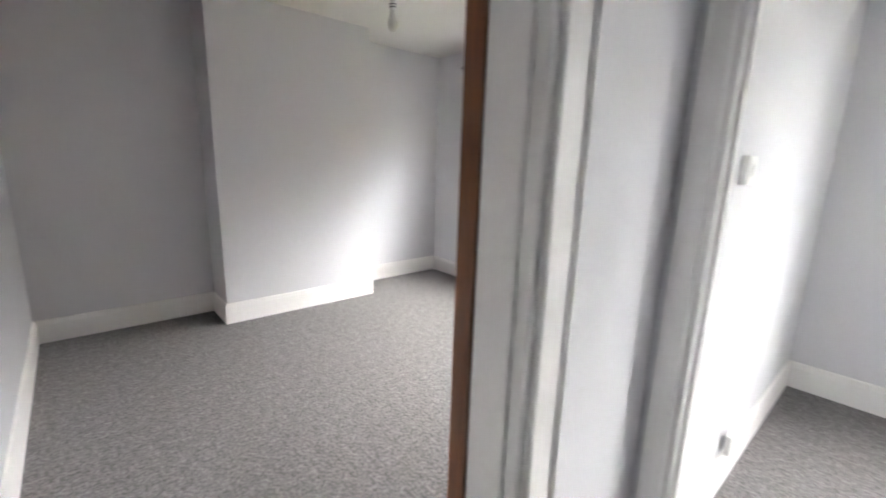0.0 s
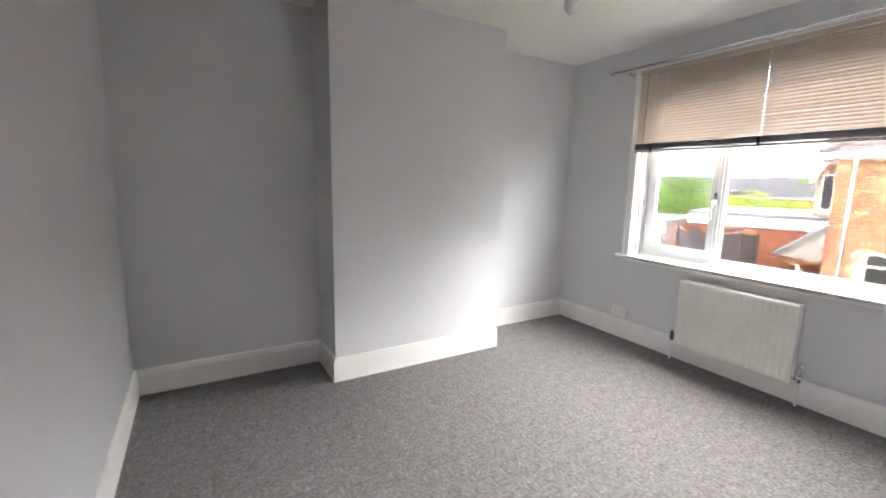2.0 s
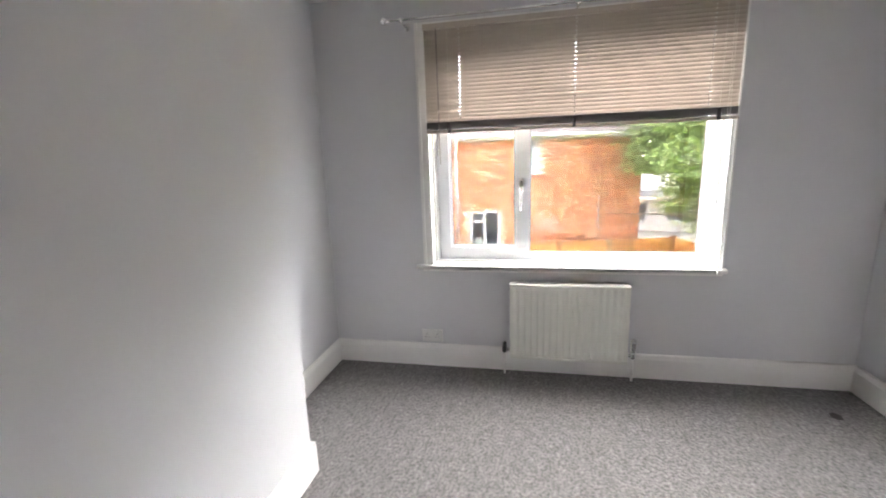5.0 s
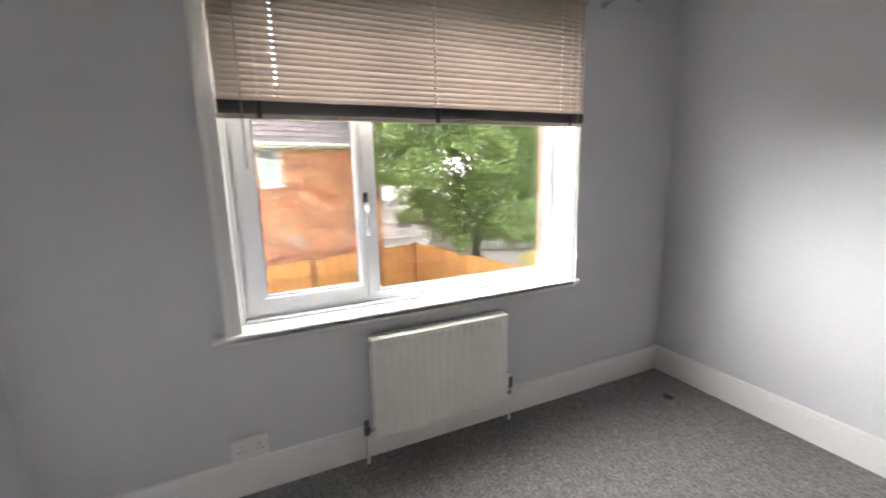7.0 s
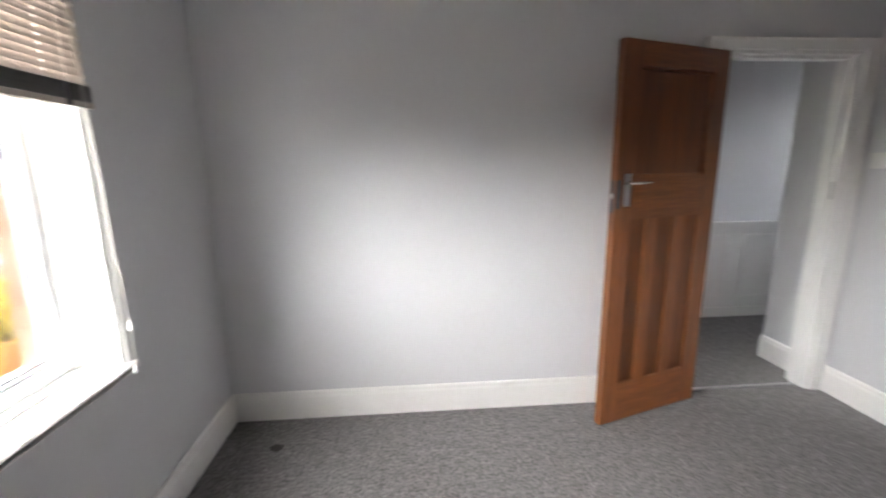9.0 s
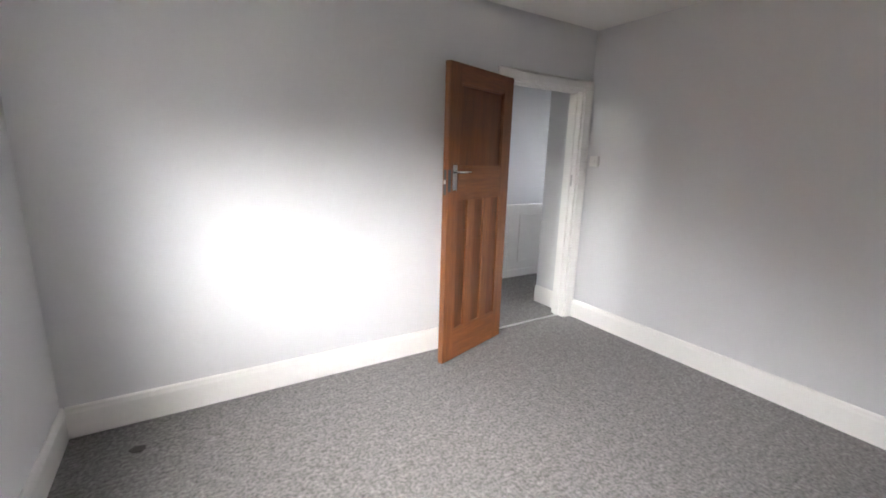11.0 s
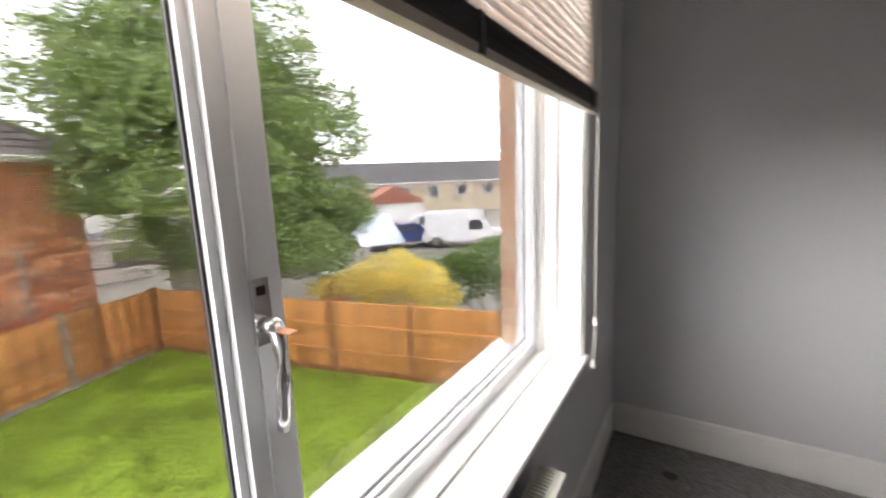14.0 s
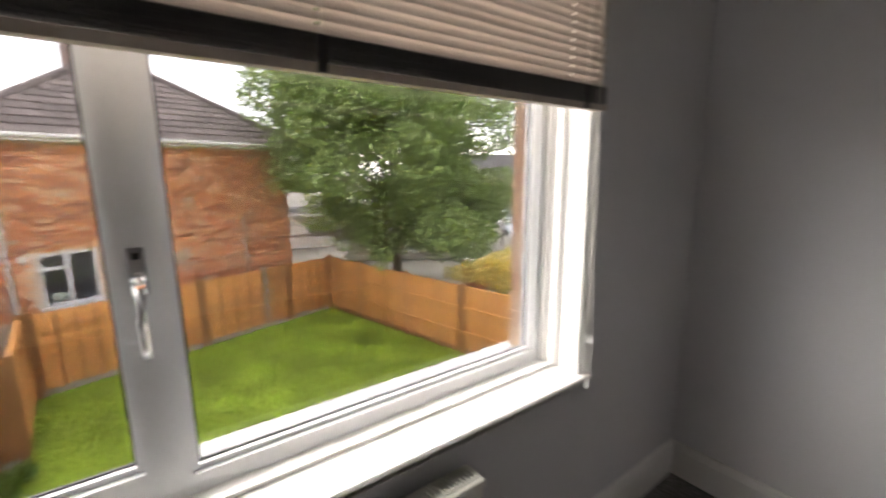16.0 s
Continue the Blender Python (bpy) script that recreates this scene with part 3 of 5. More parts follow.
    prism(bm, [(XE - 0.034, WZ0 - 0.014), (XE - 0.04, WZ0 - 0.006), (XE - 0.04, WZ0 + 0.004), (XE - 0.034, WZ0 + 0.012), (fx0, WZ0 + 0.016), (fx0, WZ0 - 0.014)], "y", WY0 + 0.001, WY1 - 0.001)
    sill = part("window_sill", bm, GLOSS, top, "white painted timber window board")
    bm = bmesh.new()
    prism(bm, [(XE - 0.034, WZ0 - 0.014), (XE - 0.04, WZ0 - 0.006), (XE - 0.04, WZ0 + 0.004), (XE - 0.034, WZ0 + 0.012), (XE - 0.0005, WZ0 + 0.012), (XE - 0.0005, WZ0 - 0.014)], "y", WY0 - 0.036, WY1 + 0.1)
    part("sill_nosing", bm, GLOSS, sill)
    part("sill_bead", boxes((3.672, WY0 + 0.03, WZ0 + 0.013, 3.69, WY1 - 0.03, WZ0 + 0.026), bevel=0.004), GLOSS, sill)
    part("apron", boxes((XE - 0.014, WY0 - 0.02, WZ0 - 0.034, XE, WY1 + 0.06, WZ0 - 0.014), bevel=0.003), GLOSS, top)
    a = 0.05
    for r in ((XE - 0.016, WY0 - 0.018, WZ0 + 0.012, XE, WY0, WZ1 + 0.045), (XE - 0.016, WY1, WZ0 + 0.012, XE, WY1 + a, WZ1 + 0.045), (XE - 0.016, WY0, WZ1, XE, WY1, WZ1 + 0.045)):
        part("architrave", boxes(r, bevel=0.004), GLOSS, top)
    for r in ((XE - 0.024, WY0 - 0.018, WZ0 + 0.012, XE - 0.0165, WY0 - 0.006, WZ1 + 0.045), (XE - 0.024, WY1 + a - 0.018, WZ0 + 0.012, XE - 0.0165, WY1 + a, WZ1 + 0.045)):
        part("architrave_bead", boxes(r, bevel=0.003), GLOSS, top)
    part("outer_sill", boxes((3.80, WY0 + 0.001, WZ0 - 0.05, 3.905, WY1 - 0.001, WZ0 + 0.028), bevel=0.008), UPVC, top, "white upvc outer sill")


bedroom_window()


def plain_window():
    """The next bedroom's window."""
    top = thing("window_2", Matrix.Identity(4), "white upvc window of the next bedroom", "window", kind="structure")
    for bm in box_ring(R2Y0, R2Y1, WZ0, WZ1, 0.06, 3.70, 3.77):
        part("frame", bm, UPVC, top)
    part("mullion", boxes((3.70, -1.55, WZ0 + 0.06, 3.77, -1.49, WZ1 - 0.06), bevel=0.004), UPVC, top)
    part("window_sill", boxes((XE - 0.03, R2Y0, WZ0 - 0.02, 3.70, R2Y1, WZ0), bevel=0.004), GLOSS, top)
    for y0, y1 in ((R2Y0 + 0.06, -1.55), (-1.49, R2Y1 - 0.06)):
        pane = part("pane", boxes((3.73, y0, WZ0 + 0.06, 3.734, y1, WZ1 - 0.06)), GLASS, top)
        pane.visible_shadow = False


plain_window()


def unseen_landing_window():
    """An unseen window, added at the end of the landing to let daylight in."""
    top = thing("added_window_3", Matrix.Identity(4), "unseen white upvc window added to light the landing", "window", kind="structure")
    for bm in box_ring(-0.9, -0.54, 1.1, 2.1, 0.05, -1.88, -1.82):
        part("frame", bm, UPVC, top)
    part("window_sill", boxes((-1.82, -0.9, 1.1, -1.76, -0.54, 1.12), bevel=0.004), GLOSS, top)
    pane = part("pane", boxes((-1.852, -0.85, 1.15, -1.848, -0.59, 2.05)), GLASS, top)
    pane.visible_shadow = False


unseen_landing_window()


# ---- venetian blind, rod, radiator ----
def venetian_blind():
    y0, y1, x = 0.9, 2.668, 3.545
    top = thing("venetian_blind", pose(x, 0, 2.25), "cream venetian blind half lowered over the window", "blind")
    part("headrail", boxes((-0.016, y0, -0.03, 0.018, y1, 0.0), bevel=0.002), SLAT, top, "cream metal headrail")
    pitch, w = 0.0222, 0.0305
    bm = bmesh.new()
    n = 5
    holes = (1.05, 1.77, 2.45)
    ys = sorted([y0 + 0.003, y1 - 0.003] + [h + d for h in holes for d in (-0.0045, 0.0045)])
    grid = [[bm.verts.new((-w * s * 0.3 + 0.003 * (1 - 4 * s * s), y, -w * s * 0.95)) for y in ys] for s in [i / n - 0.5 for i in range(n + 1)]]
    for i in range(n):
        for k in range(len(ys) - 1):
            if not (i == 1 and k % 2):
                bm.faces.new((grid[i][k], grid[i][k + 1], grid[i + 1][k + 1], grid[i + 1][k]))
    first = part("slat", bm, SLAT, top, "", True)
    first.matrix_basis = pose(0, 0, -0.045)
    count = 24
    for i in range(1, count):
        share("slat", first.data, top, pose(random.uniform(-0.0006, 0.0006), 0, -0.045 - pitch * i + random.uniform(-0.0008, 0.0008), 0, random.uniform(-0.9, 0.9), 0))
    # the gathered slats, their shade put in as a dark colour, and the bottom rail
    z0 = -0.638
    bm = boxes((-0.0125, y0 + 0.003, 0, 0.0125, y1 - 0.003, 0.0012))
    low = part("gathered_slat", bm, STACK, top, "gathered cream slats, coloured dark as if in shade")
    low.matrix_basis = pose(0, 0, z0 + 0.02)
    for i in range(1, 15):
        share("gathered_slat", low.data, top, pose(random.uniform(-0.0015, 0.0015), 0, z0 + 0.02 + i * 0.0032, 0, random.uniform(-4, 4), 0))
    part("bottom_rail", boxes((-0.0125, y0, z0, 0.0125, y1, z0 + 0.017), bevel=0.004), SLAT, top, "cream bottom rail")
    for y in (1.0, 1.77, 2.52):
        for dx in (-0.0145, 0.0145):
            bm = bmesh.new()
            tube(bm, [(dx, y, -0.03), (dx, y, z0 + 0.01)], 0.0009, 5)
            part("ladder_cord", bm, CORD, top)
        part("ladder_clip", boxes((-0.0165, y - 0.009, z0 + 0.001, -0.012, y + 0.009, z0 + 0.065), bevel=0.001), DARKCAP, top, "dark ladder tape over the stack")
    bm = bmesh.new()
    tube(bm, [(-0.022, 2.585, -0.03), (-0.03, 2.583, -0.3), (-0.034, 2.58, -0.83)], 0.0035, 8)
    part("tilt_wand", bm, surface("clear_tilt_wand", (0.33, 0.3, 0.28), 0.2, fine=60, fine_amt=0.02, coarse=4, coarse_amt=0.05, bump=0.0), top, "thin plastic tilt wand")
    for k, dy in ((0, 0.0), (1, 0.012)):
        bm = bmesh.new()
        tube(bm, [(-0.02, 0.955 + dy, -0.03), (-0.024, 0.95 + dy, -0.6), (-0.022, 0.936 + dy * 0.6, -1.1), (-0.026, 0.928, -1.36), (-0.02, 0.926, -1.5)], 0.0013, 6)
        part("pull_cord", bm, CORD, top, "cream pull cord")
    for z in (-1.36, -1.52):
        bm = bmesh.new()
        lathe(bm, [(0.002, 0.03), (0.0045, 0.02), (0.007, 0.0), (0.005, -0.004)], 10, pose(-0.024 if z > -1.4 else -0.02, 0.927, z))
        part("cord_toggle", bm, PLASTIC, top, "small clear cord toggle", True)


venetian_blind()


def curtain_rod():
    top = thing("curtain_rod", pose(3.452, 0, 2.262), "slim chrome curtain rod with ball ends over the window", "curtain rod")
    bm = bmesh.new()
    tube(bm, [(0, 0.66, 0), (0, 2.85, 0)], 0.008, 12)
    part("pole", bm, CHROME, top, "", True)
    for y, s in ((0.66, -1), (2.85, 1)):
        bm = bmesh.new()
        lathe(bm, [(0.009, -0.005), (0.011, 0.0), (0.011, 0.008), (0.007, 0.011), (0.017, 0.018), (0.022, 0.03), (0.017, 0.043), (0.006, 0.05)], 16, pose(0, y, 0, -90 * s, 0, 0))
        part("finial", bm, CHROME, top, "chrome ball finial", True)
    for y in (0.74, 1.77, 2.78):
        bm = bmesh.new()
        tube(bm, [(0.137, y, -0.004), (0.05, y, -0.006), (0.004, y, -0.014)], 0.006, 8)
        lathe(bm, [(0.022, 0.0), (0.022, 0.004), (0.012, 0.01)], 14, pose(0.138, y, -0.004, 0, -90, 0))
        lathe(bm, [(0.011, -0.011), (0.013, 0.0), (0.011, 0.011)], 12, pose(0, y, 0, -90, 0, 0))
        part("bracket", bm, CHROME, top, "", True)


curtain_rod()


def radiator():
    y0, y1, z0, z1 = 1.408, 2.146, 0.13, 0.647
    top = thing("radiator", pose(0, 0, 0), "cream panel radiator with pressed ribs under the window", "radiator")
    ribs = 17
    bm = bmesh.new()
    outline = []
    step = (y1 - y0 - 0.04) / ribs
    y = y0 + 0.02
    outline.append((3.497, y0))
    for i in range(ribs):
        outline += [(3.496, y + step * 0.1), (3.493, y + step * 0.24), (3.491, y + step * 0.4), (3.491, y + step * 0.6), (3.493, y + step * 0.76), (3.496, y + step * 0.9)]
        y += step
    outline += [(3.497, y1), (3.509, y1), (3.509, y0)]
    prism(bm, outline, "z", z0 + 0.022, z1 - 0.024)
    part("front_panel", bm, RADW, top, "cream enamel panel with vertical ribs")
    part("panel_edge", boxes((3.4885, y0, z1 - 0.024, 3.511, y1, z1 - 0.004), bevel=0.006), RADW, top)
    part("panel_edge", boxes((3.4885, y0, z0, 3.511, y1, z0 + 0.022), bevel=0.006), RADW, top)
    part("back_panel", boxes((3.545, y0 + 0.005, z0, 3.56, y1 - 0.005, z1 - 0.012), bevel=0.005), RADW, top)
    for y in (y0, y1 - 0.006):
        part("side_cover", boxes((3.503, y, z0 + 0.01, 3.556, y + 0.006, z1 - 0.004), bevel=0.003), RADW, top)
    for x in (3.509, 3.554):
        part("grille_rail", boxes((x - 0.004, y0 + 0.006, z1 - 0.006, x + 0.004, y1 - 0.006, z1)), RADW, top)
    bar = part("grille_bar", boxes((3.513, 0, z1 - 0.006, 3.55, 0.006, z1 - 0.001)), RADW, top)
    bar.matrix_basis = pose(0, y0 + 0.012, 0)
    for i in range(1, 55):
        share("grille_bar", bar.data, top, pose(0, y0 + 0.012 + i * 0.0131, 0))
    # fins coloured dark grey for the shade between the two panels
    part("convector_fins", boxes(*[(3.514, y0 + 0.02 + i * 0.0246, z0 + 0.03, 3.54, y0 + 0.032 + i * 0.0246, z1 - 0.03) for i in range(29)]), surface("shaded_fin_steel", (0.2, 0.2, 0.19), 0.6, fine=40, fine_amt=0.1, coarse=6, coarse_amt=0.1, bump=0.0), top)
    for y, s in ((y0, -1), (y1, 1)):
        bm = bmesh.new()
        tube(bm, [(3.53, y, z0 + 0.045), (3.53, y + s * 0.03, z0 + 0.045)], 0.011, 10)
        part("tail_pipe", bm, CHROME, top, "", True)
        bm = bmesh.new()
        lathe(bm, [(0.012, -0.02), (0.015, -0.012), (0.015, 0.02), (0.011, 0.026)], 14, pose(3.53, y + s * 0.038, z0 + 0.045))
        valve = part("valve", bm, CHROME if s < 0 else DARKCAP, top, "chrome valve body" if s < 0 else "dark valve body", True)
        bm = bmesh.new()
        if s < 0:
            lathe(bm, [(0.012, 0.026), (0.019, 0.03), (0.02, 0.055), (0.018, 0.07), (0.02, 0.075), (0.019, 0.105), (0.012, 0.112)], 18, pose(3.53, y + s * 0.038, z0 + 0.045))
        else:
            lathe(bm, [(0.010, 0.026), (0.013, 0.03), (0.012, 0.05), (0.008, 0.054)], 14, pose(3.53, y + s * 0.038, z0 + 0.045))
        part("valve_cap", bm, CHROME if s < 0 else DARKCAP, valve, "", True)
        bm = bmesh.new()
        tube(bm, [(3.53, y + s * 0.038, z0 + 0.03), (3.53, y + s * 0.038, -0.002)], 0.0075, 10)
        part("pipe", bm, GLOSS, top, "white painted pipe into the carpet", True)
    for y in (y0 + 0.12, y1 - 0.12):
        part("wall_bracket", boxes((3.56, y - 0.015, z0 + 0.08, 3.5905, y + 0.015, z1 - 0.08), bevel=0.002), RADW, top)
    bm = bmesh.new()
    lathe(bm, [(0.009, 0), (0.009, 0.006), (0.004, 0.008)], 12, pose(3.53, y1, z1 - 0.035, -90, 0, 0))
    part("bleed_plug", bm, CHROME, top, "", True)


radiator()


# ---- sockets, switches, lamp ----
def face_plate(name, m, w, h, label, category, double=False, rocker=False):
    """A wall plate: local x across, z up, y out of the wall."""
    top = thing(name, m, label, category)
    part("back_box", boxes((-w / 2, 0, -h / 2, w / 2, 0.012, h / 2), bevel=0.003), PLASTIC, top)
    part("plate", boxes((-w / 2 + 0.001, 0.0125, -h / 2 + 0.001, w / 2 - 0.001, 0.02, h / 2 - 0.001), bevel=0.004), PLASTIC, top)
    if rocker:
        part("rocker", boxes((-0.012, 0.0205, -0.018, 0.012, 0.025, 0.018), bevel=0.002), PLASTIC, top)
    else:
        for cx in (-0.037, 0.037) if double else (0.0,):
            part("switch_rocker", boxes((cx - 0.006 if not double else cx * 0.35 - 0.006, 0.0205, 0.014, cx + 0.006 if not double else cx * 0.35 + 0.006, 0.024, 0.032), bevel=0.001), PLASTIC, top)
            for dx, dz, sx, sz in ((0, 0.014, 0.002, 0.004), (-0.011, -0.008, 0.0035, 0.002), (0.011, -0.008, 0.0035, 0.002)):
                part("pin_hole", boxes((cx + dx - sx, 0.0203, dz - sz, cx + dx + sx, 0.0206, dz + sz)), BLACK, top, "dark pin hole")
    return top


face_plate("double_socket", pose(XE - 0.018, 2.69, 0.235, 0, 0, 90), 0.146, 0.086, "white double plug socket over the skirting board", "socket", double=True)
face_plate("single_socket", pose(1.39, YS + 0.012, 0.205, 0, 0, 0), 0.086, 0.086, "white plug socket half hidden behind the open door", "socket")
face_plate("light_switch", pose(XW, 0.215, 1.42, 0, 0, -90), 0.086, 0.086, "white light switch beside the doorway", "light switch", rocker=True)
face_plate("light_switch", pose(1.83, YL, 1.34, 0, 0, 180), 0.086, 0.086, "white light switch in the next bedroom", "light switch", rocker=True)
face_plate("double_socket", pose(2.25, YL - 0.018, 0.235, 0, 0, 180), 0.146, 0.086, "white double plug socket in the next bedroom", "socket", double=True)


def pendant():
    top = thing("pendant_light", pose(1.9, 1.885, H), "bare bulb on a short white pendant cord, switched off", "ceiling light")
    bm = bmesh.new()
    lathe(bm, [(0.042, 0.0), (0.04, -0.012), (0.03, -0.022), (0.008, -0.028)], 24)
    part("ceiling_rose", bm, PLASTIC, top, "", True)
    bm = bmesh.new()
    tube(bm, [(0, 0, -0.025), (0.001, 0, -0.1), (0, 0, -0.165)], 0.0032, 8)
    part("cord", bm, CORD, top, "", True)
    bm = bmesh.new()
    lathe(bm, [(0.006, -0.155), (0.013, -0.165), (0.016, -0.185), (0.019, -0.19), (0.019, -0.225), (0.0165, -0.23)], 20)
    part("lamp_holder", bm, PLASTIC, top, "", True)
    bm = bmesh.new()
    lathe(bm, [(0.0205, -0.197), (0.021, -0.2), (0.0205, -0.203)], 20)
    lathe(bm, [(0.0205, -0.213), (0.021, -0.216), (0.0205, -0.219)], 20)
    part("holder_ring", bm, DARKCAP, top, "dark grooves round the lamp holder", True)
    bm = bmesh.new()
    lathe(bm, [(0.013, -0.23), (0.014, -0.25), (0.02, -0.268), (0.028, -0.292), (0.03, -0.312), (0.027, -0.332), (0.017, -0.347), (0.004, -0.352)], 24)
    part("bulb", bm, BULBGLASS, top, "frosted white bulb", True)


pendant()

bm = bmesh.new()
prism(bm, [(3.25, 0.36), (3.29, 0.35), (3.315, 0.375), (3.3, 0.40), (3.262, 0.405), (3.245, 0.385)], "z", 0.0, 0.003)
tagged(part("carpet_mark", bm, MARK), "small dark mark on the grey carpet", "mark")


# ---- outside: ground, lawn ----
G = -2.7
fixed("ground", boxes((-400, -400, G - 0.6, 400, 400, G - 0.03)), YARD, "rough ground reaching to the horizon", "ground")
C = Vector((14.94, -2.5))                     # garden corner
back_dir = (Vector((13.05, 3.95)) - C).normalized()
side_dir = (Vector((8.1, -4.05)) - C).normalized()
back_end, side_end = C + back_dir * 6.75, C + side_dir * 11.3
bm = bmesh.new()
ring = [(3.9, 4.05), (10.7, 4.05), (13.0, 4.15), tuple(C), tuple(side_end)]
prism(bm, ring, "z", G - 0.05, G)
fixed("lawn", bm, LAWN, "mown green back lawn", "lawn")


def inside_lawn(x, y):
    p = Vector((x, y))
    return x > 4.4 and y < 3.95 and (p - C).x * back_dir.y - (p - C).y * back_dir.x < -0.08 and (p - C).x * side_dir.y - (p - C).y * side_dir.x > 0.08


rng = random.Random(4)
verts, faces = [], []
while len(verts) < 3 * 60000:
    x, y = rng.uniform(5.5, 14.9), rng.uniform(-4.9, 4.0)
    if not inside_lawn(x, y):
        continue
    a, hgt, w = rng.uniform(0, 6.28), rng.uniform(0.025, 0.075), rng.uniform(0.006, 0.013)
    dx, dy = math.cos(a) * w, math.sin(a) * w
    k = len(verts)
    verts += [(x - dx, y - dy, G), (x + dx, y + dy, G), (x + rng.uniform(-0.03, 0.03), y + rng.uniform(-0.03, 0.03), G + hgt)]
    faces.append((k, k + 1, k + 2))
me = bpy.data.meshes.new("grass")
me.from_pydata(verts, [], faces)
me.materials.append(BLADE)
tagged(new("grass", me), "short green lawn grass blades", "grass", kind="stuff")


# ---- fences ----
def fence_bay(top, p, q, z0, z1, style, face, wood):
    """One panel between two posts; face: +1 or -1, the side that shows the battens."""
    d = (q - p)
    length = d.length
    turn = math.degrees(math.atan2(d.y, d.x))
    m = pose(p.x, p.y, 0, 0, 0, turn)
    panel = part("panel", boxes((0.05, -0.006, z0 + 0.14, length - 0.05, 0.006, z1 - 0.03)), wood if style == "lap" else FENCEP, top)
    panel.matrix_basis = m
    part("gravel_board", boxes((0.05, -0.02, z0 - 0.02, length - 0.05, 0.02, z0 + 0.14), bevel=0.004), CONCRETE if style == "lap" else FENCEP, panel)
    part("capping", boxes((0.03, -0.028, z1 - 0.03, length - 0.03, 0.028, z1), bevel=0.004), wood, panel)
    if style == "lap":
        rows = 14
        step = (z1 - z0 - 0.18) / rows
        bm = bmesh.new()
        z = 0
        prism(bm, [(face * 0.007, 0), (face * 0.05, 0), (face * 0.05, 0.008), (face * 0.012, step * 1.0), (face * 0.007, step * 1.05)], "x", 0.06, length - 0.06)
        first = part("lap_board", bm, wood, panel)
        first.matrix_basis = pose(0, 0, z0 + 0.145)
        for i in range(1, rows):
            share("lap_board", first.data, panel, pose(0, 0, z0 + 0.145 + i * step + rng.uniform(-0.004, 0.004), 0, rng.uniform(-0.15, 0.15), 0))
        n = 4
        for i in range(n + 1):
            x = 0.07 + (length - 0.14) * i / n
            part("batten", boxes((x - 0.02, face * 0.062 if face < 0 else 0.04, z0 + 0.14, x + 0.02, -0.04 if face < 0 else 0.062, z1 - 0.03)), FENCEP, panel)
    else:
        n = int((length - 0.12) / 0.095)
        step = (length - 0.12) / n
        first = part("slat", boxes((0, -0.012, z0 + 0.13, step * 0.8, 0.012, z1 - 0.03)), wood, panel)
        first.matrix_basis = pose(0.06, 0.014 * face, 0)
        for i in range(1, n):
            share("slat", first.data, panel, pose(0.06 + i * step, 0.014 * face + rng.uniform(-0.003, 0.003), rng.uniform(-0.003, 0.003)))
        for z in (z0 + 0.52, z1 - 0.5):
            part("arris_rail", boxes((0.04, min(0.027 * face, 0.072 * face), z - 0.03, length - 0.04, max(0.027 * face, 0.072 * face), z + 0.03), bevel=0.006), wood, panel)


def fence(name, points, style, face, label, wood=None, white=()):
    wood = wood or FENCEW
    top = thing(name, Matrix.Identity(4), label, "fence")
    for i, p in enumerate(points):
        w = 0.05
        post = part("post", boxes((-w, -w, G - 0.1, w, w, G + 1.66), bevel=0.01), CONCRETE if i in white else FENCEP, top, "pale concrete post" if i in white else "")
        post.matrix_basis = pose(p.x, p.y, 0, 0, 0, math.degrees(math.atan2(back_dir.y, back_dir.x)))
    for p, q in zip(points, points[1:]):
        fence_bay(top, p, q, G, G + 1.6, style, face, wood)


fence("back_fence", [C + back_dir * s for s in (0.1, 1.45, 2.15, 3.75, 5.35, 6.7)], "lap", 1, "golden lapped timber fence panels at the end of the lawn", white=(2,))
fence("side_fence", [C + side_dir * s for s in (0.0, 1.5, 3.35, 5.2, 7.05, 8.9, 10.75)], "slat", -1, "golden upright-boarded timber fence along the lawn")
fence("near_fence", [Vector((5.3, 3.92)), Vector((7.1, 3.99)), Vector((8.95, 4.06)), Vector((10.62, 4.12))], "lap", 1, "pale timber fence panels beside the lawn", wood=FENCEB)
fence("return_fence", [Vector((10.66, 4.08)), Vector((10.76, 3.78)), Vector((12.98, 4.02))], "lap", -1, "short golden fence panels stepping round to the garden end")

# weeds at the fence foot
def leaf_cloud(count, blobs, size, seed, keep=None, droop=0.2):
    """Leaves scattered in the outer parts of a cluster of ellipsoids."""
    r = random.Random(seed)
    vs, fs = [], []
    total = sum(b[3] * b[4] * b[5] for b in blobs)
    for cx, cy, cz, rx, ry, rz in blobs:
        for _ in range(max(1, int(count * rx * ry * rz / total))):
            v = Vector((r.gauss(0, 1), r.gauss(0, 1), r.gauss(0, 1))).normalized() * (r.uniform(0.25, 1.0) ** 0.4)
            p = Vector((cx + v.x * rx, cy + v.y * ry, cz + v.z * rz))
            p += noise.noise_vector(p * 1.3) * 0.25 * min(rx, 1.0)
            if keep and not keep(p):
                continue
            a = Vector((r.gauss(0, 1), r.gauss(0, 1), r.gauss(0, 0.6))).normalized()
            b = a.cross(Vector((r.gauss(0, 1), r.gauss(0, 1), r.gauss(0, 1)))).normalized()
            s = size * r.uniform(0.6, 1.3)
            k = len(vs)
            vs += [p - a * s, p + b * s * 0.45 - a * s * 0.1, p + a * s - Vector((0, 0, droop * s)), p - b * s * 0.45 - a * s * 0.1]
            fs.append((k, k + 1, k + 2, k + 3))
    me = bpy.data.meshes.new("leaves")
    me.from_pydata([tuple(v) for v in vs], [], fs)
    return me


